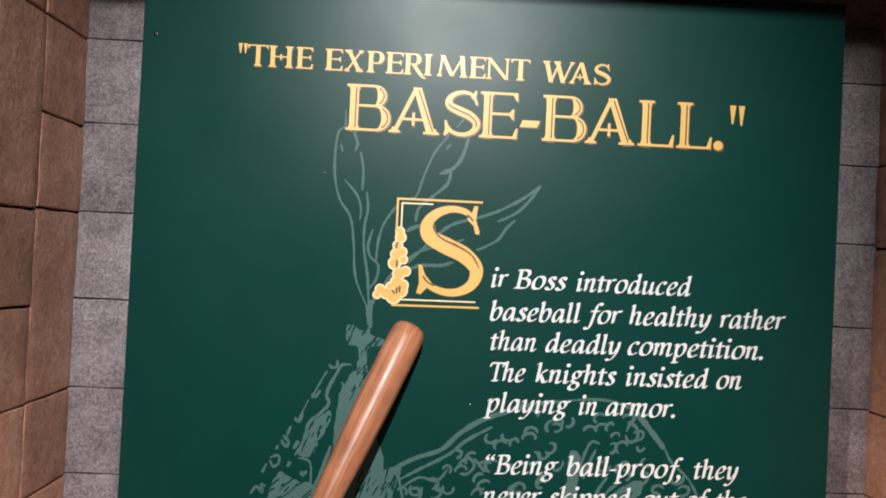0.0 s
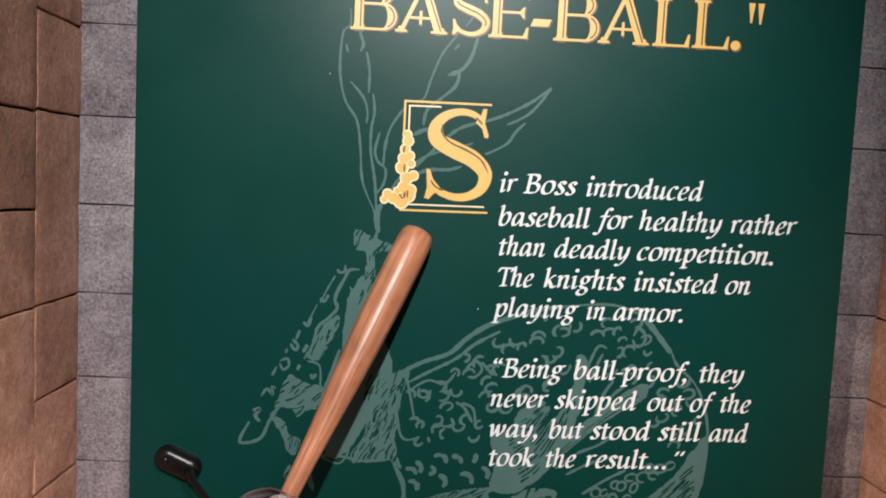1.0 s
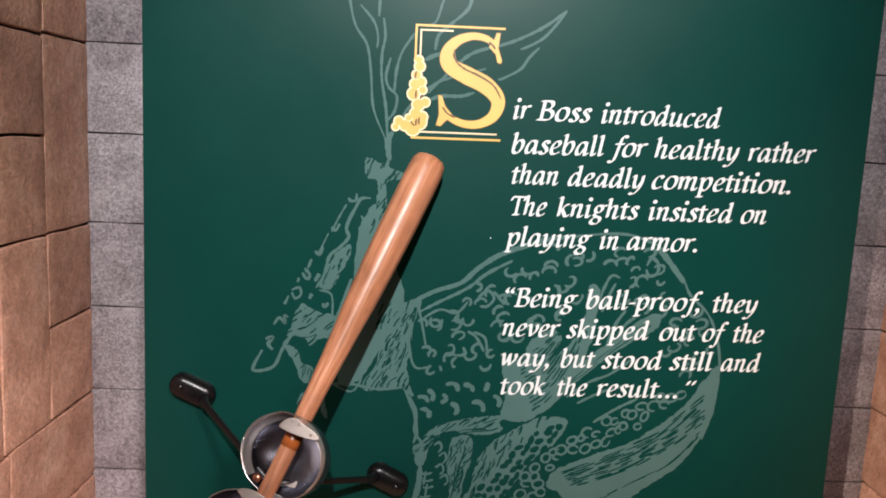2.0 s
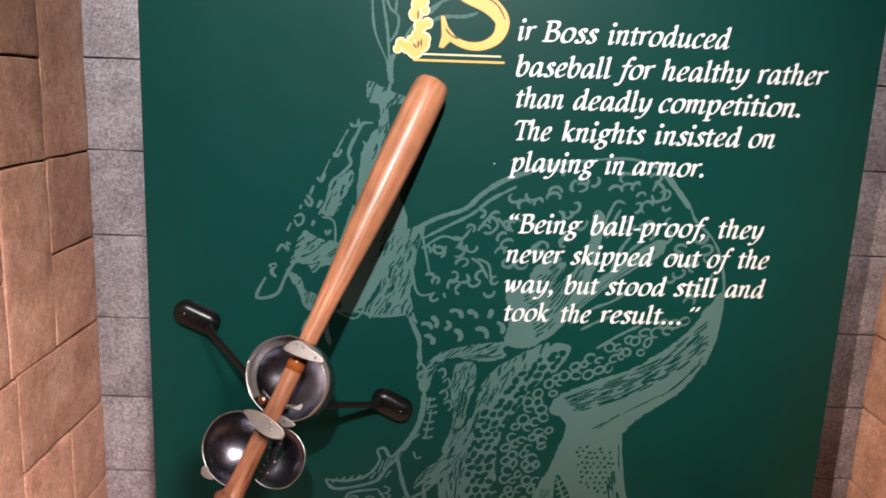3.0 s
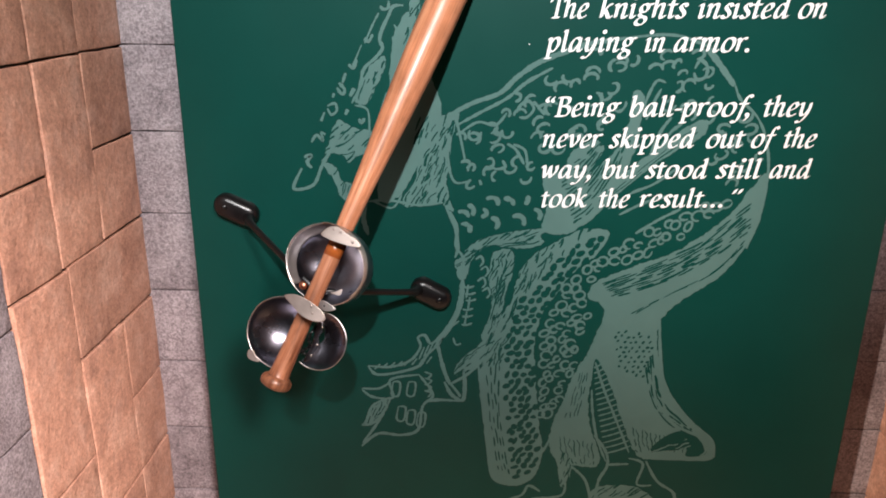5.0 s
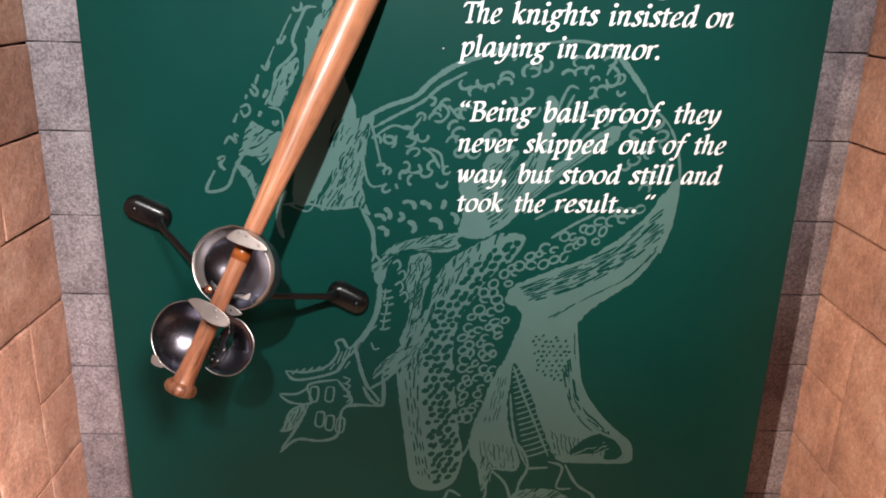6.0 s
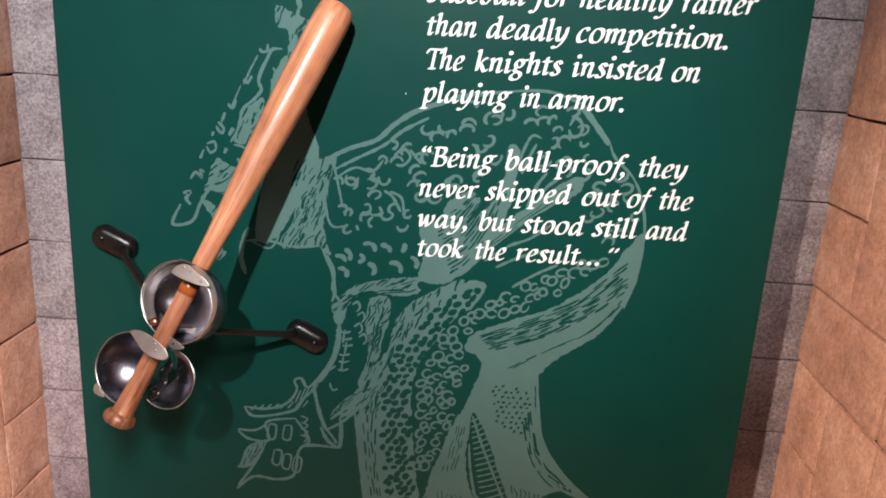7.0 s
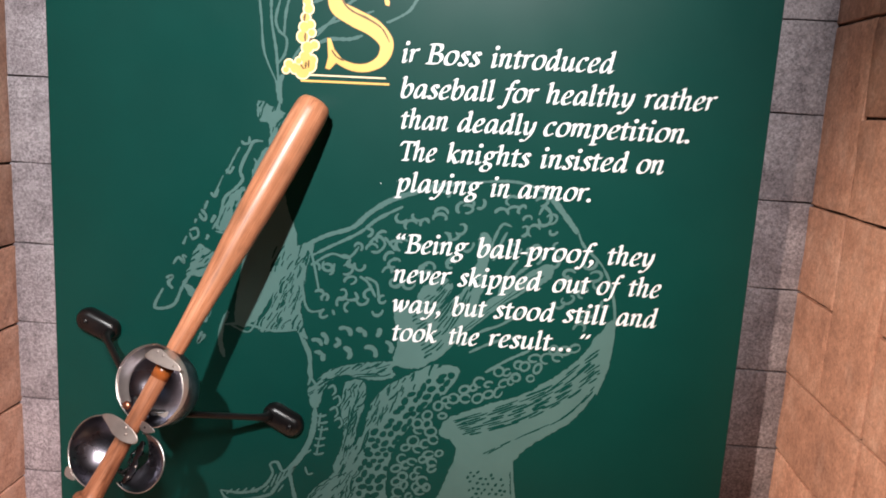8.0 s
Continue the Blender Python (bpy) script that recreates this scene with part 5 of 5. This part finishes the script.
def plate(name, centre, opening, outline, bow, mat, label):
    """A thin plate of the given outline (millimetres across and along the bat), arched over the handle."""
    n, up, right = frame_of(opening)
    pts = smooth_path(outline, True, 5)
    cu, cv = sum(p[0] for p in pts) / len(pts), sum(p[1] for p in pts) / len(pts)
    reach = max(abs(p[0]) for p in pts)
    bm = bmesh.new()

    def at(u, v):
        return bm.verts.new(Vector(centre) + right * u / 1000 + up * v / 1000 + n * (bow * (1 - (u / reach) ** 2)))

    rings = [[at(cu + (u - cu) * s, cv + (v - cv) * s) for u, v in pts] for s in (1.0, 0.93, 0.7, 0.4)]
    for p, q in zip(rings, rings[1:]):
        for k in range(len(pts)):
            bm.faces.new((p[k], p[(k + 1) % len(pts)], q[(k + 1) % len(pts)], q[k]))
    bm.faces.new(rings[-1])
    bmesh.ops.recalc_face_normals(bm, faces=bm.faces)
    ob = part(name, bm, mat, None, label, True)
    thick = ob.modifiers.new("thickness", "SOLIDIFY")
    thick.thickness, thick.offset = 0.0016, 0.0
    return world_part(ob, baseball_bat)


def on_guard(centre, opening, u, v, out=0.0):
    n, up, right = frame_of(opening)
    return Vector(centre) + right * u / 1000 + up * v / 1000 + n * out


OPEN_UP, OPEN_LOW = (-0.12, -0.93, 0.34), (-0.12, -0.93, 0.33)
C_UP, C_LOW, C_SMALL = Vector((-0.254, 1.283, 0.954)), Vector((-0.332, 1.238, 0.842)), Vector((-0.266, 1.250, 0.826))
T_UP, T_LOW = (-0.232, 1.264, 1.020), (-0.284, 1.216, 0.898)
bowl(on_guard(C_UP, OPEN_UP, -4, 2, -0.004), OPEN_UP, 0.081, 0.072, 0.066, -180, 180, "polished steel bowl of the upper hand guard", 27, 25)
# added strip: its paleness stands for the lit wall mirrored in the bowl
band(on_guard(C_UP, OPEN_UP, -4, 2, -0.004), OPEN_UP, 0.0795, 0.0705, 0.0645, 104, 236, (52, 66), (87, 86), PALE_STEEL, "pale steel strip for the lit wall's reflection in the upper bowl")
band(on_guard(C_UP, OPEN_UP, -4, 2, -0.004), OPEN_UP, 0.0826, 0.0736, 0.0676, -30, 92, (112, 102), (114, 121), PALE_STEEL, "pale turned-in band along the rim")
bowl(C_LOW, OPEN_LOW, 0.067, 0.065, 0.058, 58, 300, "polished steel bowl of the lower hand guard")
bowl(on_guard(C_SMALL, OPEN_LOW, -4, -5), OPEN_LOW, 0.050, 0.052, 0.034, -112, 112, "smaller steel half shell of the lower hand guard")
plate("tab", T_UP, OPEN_UP, ((-28, -12), (-20, 4), (-5, 11), (12, 7), (34, 3), (46, -5), (29, -11), (6, -14), (-14, -15)), 0.004, DULL_STEEL, "dull steel tab riveted over the handle")
plate("tab", T_LOW, OPEN_LOW, ((-45, 7), (-36, 2), (-22, -4), (-6, -11), (15, -13), (34, -8), (38, 1), (28, 10), (11, 15), (-10, 18), (-30, 16)), 0.004, DULL_STEEL, "dull steel tab riveted over the handle")
plate("tab", on_guard(C_UP, OPEN_UP, 26, -66, 0.004), OPEN_UP, ((-18, 3), (-12, -7), (2, -9), (17, 1), (6, 5), (-8, 7)), 0.001, BRIGHT_STEEL, "small bright steel tab with a hole under the upper guard")
# small plate added where the inside of the bowl catches a bright spot
plate("flap", on_guard(C_UP, OPEN_UP, 22, -41, -0.030), OPEN_UP, ((-9, -6), (2, -5), (9, -3), (10, 6), (7, 8), (0, 0)), 0.001, DULL_STEEL, "small added steel plate for the bright lit spot inside the bowl")
plate("strap", on_guard(C_SMALL, OPEN_LOW, -9, -4, -0.004), OPEN_LOW, ((-10, 32), (-3, 34), (3, 18), (2, 4), (7, -6), (6, -24), (0, -42), (-8, -46), (-3, -28), (-5, -10), (-7, 6)), 0.003, STEEL, "narrow riveted steel strap")
plate("lobe", on_guard(C_LOW, OPEN_LOW, -34, -58, 0.001), OPEN_LOW, ((-12, 6), (-9, -6), (2, -9), (14, -6), (6, 0), (-3, 8)), 0.001, DULL_STEEL, "small rounded steel lobe")
for u, v in ((-9, 5), (4, 4), (30, -3)):
    rivet(baseball_bat, on_guard(T_UP, OPEN_UP, u, v, 0.0045), frame_of(OPEN_UP)[0], 0.0026)
for u, v in ((8, 10), (14, 0)):
    rivet(baseball_bat, on_guard(T_LOW, OPEN_LOW, u, v, 0.0045), frame_of(OPEN_LOW)[0], 0.0026)
for u, v in ((-8, 20), (-4, -12), (-7, -34)):
    rivet(baseball_bat, on_guard(C_SMALL, OPEN_LOW, u, v, 0.0006), frame_of(OPEN_LOW)[0], 0.0024)
rivet(baseball_bat, on_guard(C_UP, OPEN_UP, 22, -67, 0.0052), frame_of(OPEN_UP)[0], 0.0022, BLACK_IRON)
rivet(baseball_bat, on_guard(C_LOW, OPEN_LOW, -33, -57, 0.003), frame_of(OPEN_LOW)[0], 0.0022)
# dark lacing crumpled between the lower bowl and the half shell
for path in (((-14, 28), (-20, 8), (-12, -10), (-20, -26), (-30, -40)), ((-8, 12), (-16, -4), (-8, -22), (-18, -38), (-34, -36)), ((-20, 20), (-26, -6), (-18, -24), (-10, -40))):
    bm = bmesh.new()
    tube(bm, [on_guard(C_SMALL, OPEN_LOW, u, v, -0.010 + 0.005 * math.sin(k * 2.1)) for k, (u, v) in enumerate(smooth_path(path, False, 5))], 0.0026, 8)
    world_part(part("lacing", bm, BLACK_IRON, None, "dark twisted lacing", True), baseball_bat)
bm = bmesh.new()
tube(bm, [KNOB + AXIS * s for s in (0.248, 0.276)], 0.0164, 20)
world_part(part("resin_band", bm, AMBER_TAPE, None, "glossy amber resin round the handle", True), baseball_bat)
rivet(baseball_bat, (-0.299, 1.268, 0.922), frame_of(OPEN_UP)[0], 0.008, COPPER)

# iron brackets
HUB = KNOB + AXIS * 0.17 + Vector((0.0, 0.024, 0.0))


def bracket(foot_end, foot_bolt, label):
    """A stadium-shaped iron foot on the panel, screwed at one end, with a rod out to the bat."""
    a, b = Vector((foot_bolt[0], PANEL_Y, foot_bolt[1])), Vector((foot_end[0], PANEL_Y, foot_end[1]))
    thing = tagged(new("wall_bracket"), label, "wall bracket", "brackets that hold the bat")
    thing.location = (a + b) / 2
    along = (b - a).normalized()
    side = along.cross(Vector((0, -1, 0)))
    bm = bmesh.new()
    rings = []
    for lift, grow in ((0.0, 0.0), (0.010, 0.0004), (0.017, -0.0016), (0.0225, -0.006), (0.0255, -0.013)):
        ring = []
        for k in range(32):
            t = 2 * math.pi * k / 32
            centre = b if math.cos(t) > 0 else a
            r = 0.0252 + grow
            ring.append(bm.verts.new(centre + along * r * math.cos(t) + side * r * math.sin(t) - Vector((0, lift, 0))))
        rings.append(ring)
    for p, q in zip(rings, rings[1:]):
        for k in range(32):
            bm.faces.new((p[k], p[(k + 1) % 32], q[(k + 1) % 32], q[k]))
    bm.faces.new(rings[-1])
    bmesh.ops.recalc_face_normals(bm, faces=bm.faces)
    foot = world_part(part("foot", bm, BLACK_IRON, None, "domed black iron foot", True), thing)
    start = b + along * 0.010 + Vector((0, -0.013, 0))
    rod = bmesh.new()
    out = start + Vector((0, -0.024, 0)) + (HUB - start) * 0.03
    tube(rod, [start, start + Vector((0, -0.014, 0)), out, out.lerp(HUB, 0.08), out.lerp(HUB, 0.5), HUB], [0.0135, 0.0115, 0.009, 0.0066, 0.0062, 0.0062], 14)
    world_part(part("rod", rod, BLACK_IRON, None, "thin black iron rod", True), thing)
    bolt = bmesh.new()
    bmesh.ops.create_uvsphere(bolt, u_segments=14, v_segments=8, radius=0.0075, matrix=Matrix.Translation(a + Vector((0, -0.0250, 0))) @ Matrix.Diagonal((1, 0.6, 1, 1)))
    screw = world_part(part("screw", bolt, BLACK_IRON, None, "domed black screw head", True), foot)


bracket((-0.466, 0.977), (-0.507, 0.995), "black iron bracket with a long rod up to the bat")
bracket((-0.104, 0.821), (-0.068, 0.803), "black iron bracket with a rod across to the bat")

# ---- stone blocks, piece by piece ----
SIDE_W = dict(across=(0, -1, 0), out=(1, 0, 0))
SIDE_E = dict(across=(0, -1, 0), out=(-1, 0, 0))
piece = random.Random(3)


def side_block(parent, west, y0, y1, z0, z1, mat=STONE_BROWN):
    x = WEST_X if west else EAST_X
    way = SIDE_W if west else SIDE_E
    block(parent, (x, y1, z0), way["across"], way["out"], y1 - y0, z1 - z0, mat, piece.uniform(0, 90), piece.uniform(-0.001, 0.0014))


def column(parent, west, y0, y1, joints, mat=STONE_BROWN):
    for z0, z1 in zip(joints, joints[1:]):
        side_block(parent, west, y0, y1, z0, z1, mat)


BACK = GREY_Y + 0.006
# west wall: three columns of blocks behind a strip of grey quoins
column(wall_west, True, 1.433, BACK, (0.942, 1.123, 1.303, 1.667, 1.846, 2.028, TOP_Z))
column(wall_west, True, 1.270, 1.433, (0.938, 1.301, 1.484, 1.662, 2.028, TOP_Z))
side_block(wall_west, True, 1.285, BACK, 0.754, 0.940)
column(wall_west, True, 1.462, BACK, (0.004, 0.212, 0.391, 0.572, 0.752))
column(wall_west, True, 1.285, 1.462, (0.004, 0.391, 0.752))
column(wall_west, True, 1.105, 1.268, (0.936, 1.111, 1.300, 1.484, 1.664, 2.028, TOP_Z))
column(wall_west, True, 1.105, 1.283, (0.004, 0.192, 0.551, 0.936))
column(wall_west, True, MOUTH_Y, 1.103, (0.004, 0.18, 0.36, 0.54, 0.72, 0.9, 1.08, 1.26, 1.44, 1.62, 1.8, 1.98, 2.14, TOP_Z), STONE_GREY)
# east wall, nearly its mirror image
column(wall_east, False, 1.440, BACK, (0.979, 1.151, 1.327, 1.674, 1.850, 2.024, TOP_Z))
column(wall_east, False, 1.262, 1.440, (0.980, 1.327, 1.500, 1.672, 2.024, TOP_Z))
side_block(wall_east, False, 1.262, BACK, 0.810, 0.979)
column(wall_east, False, 1.442, BACK, (0.004, 0.1, 0.28, 0.457, 0.632, 0.808))
column(wall_east, False, 1.250, 1.442, (0.004, 0.457, 0.808))
column(wall_east, False, 1.085, 1.260, (0.808, 0.978, 1.160, 1.325, 1.500, 1.672, 2.024, TOP_Z))
column(wall_east, False, 1.085, 1.248, (0.004, 0.28, 0.632, 0.808))
column(wall_east, False, MOUTH_Y, 1.083, (0.004, 0.18, 0.36, 0.54, 0.72, 0.9, 1.08, 1.26, 1.44, 1.62, 1.8, 1.98, 2.14, TOP_Z), STONE_GREY)


def back_strip(x0, x1, joints):
    for z0, z1 in zip(joints, joints[1:]):
        block(wall_north, (x0, GREY_Y, z0), (1, 0, 0), (0, -1, 0), x1 - x0, z1 - z0, STONE_GREY, piece.uniform(0, 90), piece.uniform(-0.0015, 0.002), gap=0.0005, level=0.0009)


back_strip(WEST_X - 0.006, -0.54, (0.004, 0.055, 0.234, 0.411, 0.588, 0.766, 0.947, 1.128, 1.306, 1.490, 1.671, 1.856, 2.032, 2.146, TOP_Z))
back_strip(0.77, EAST_X + 0.006, (0.004, 0.11, 0.284, 0.459, 0.634, 0.806, 0.976, 1.152, 1.331, 1.504, 1.682, 1.850, 2.026, 2.146, TOP_Z))
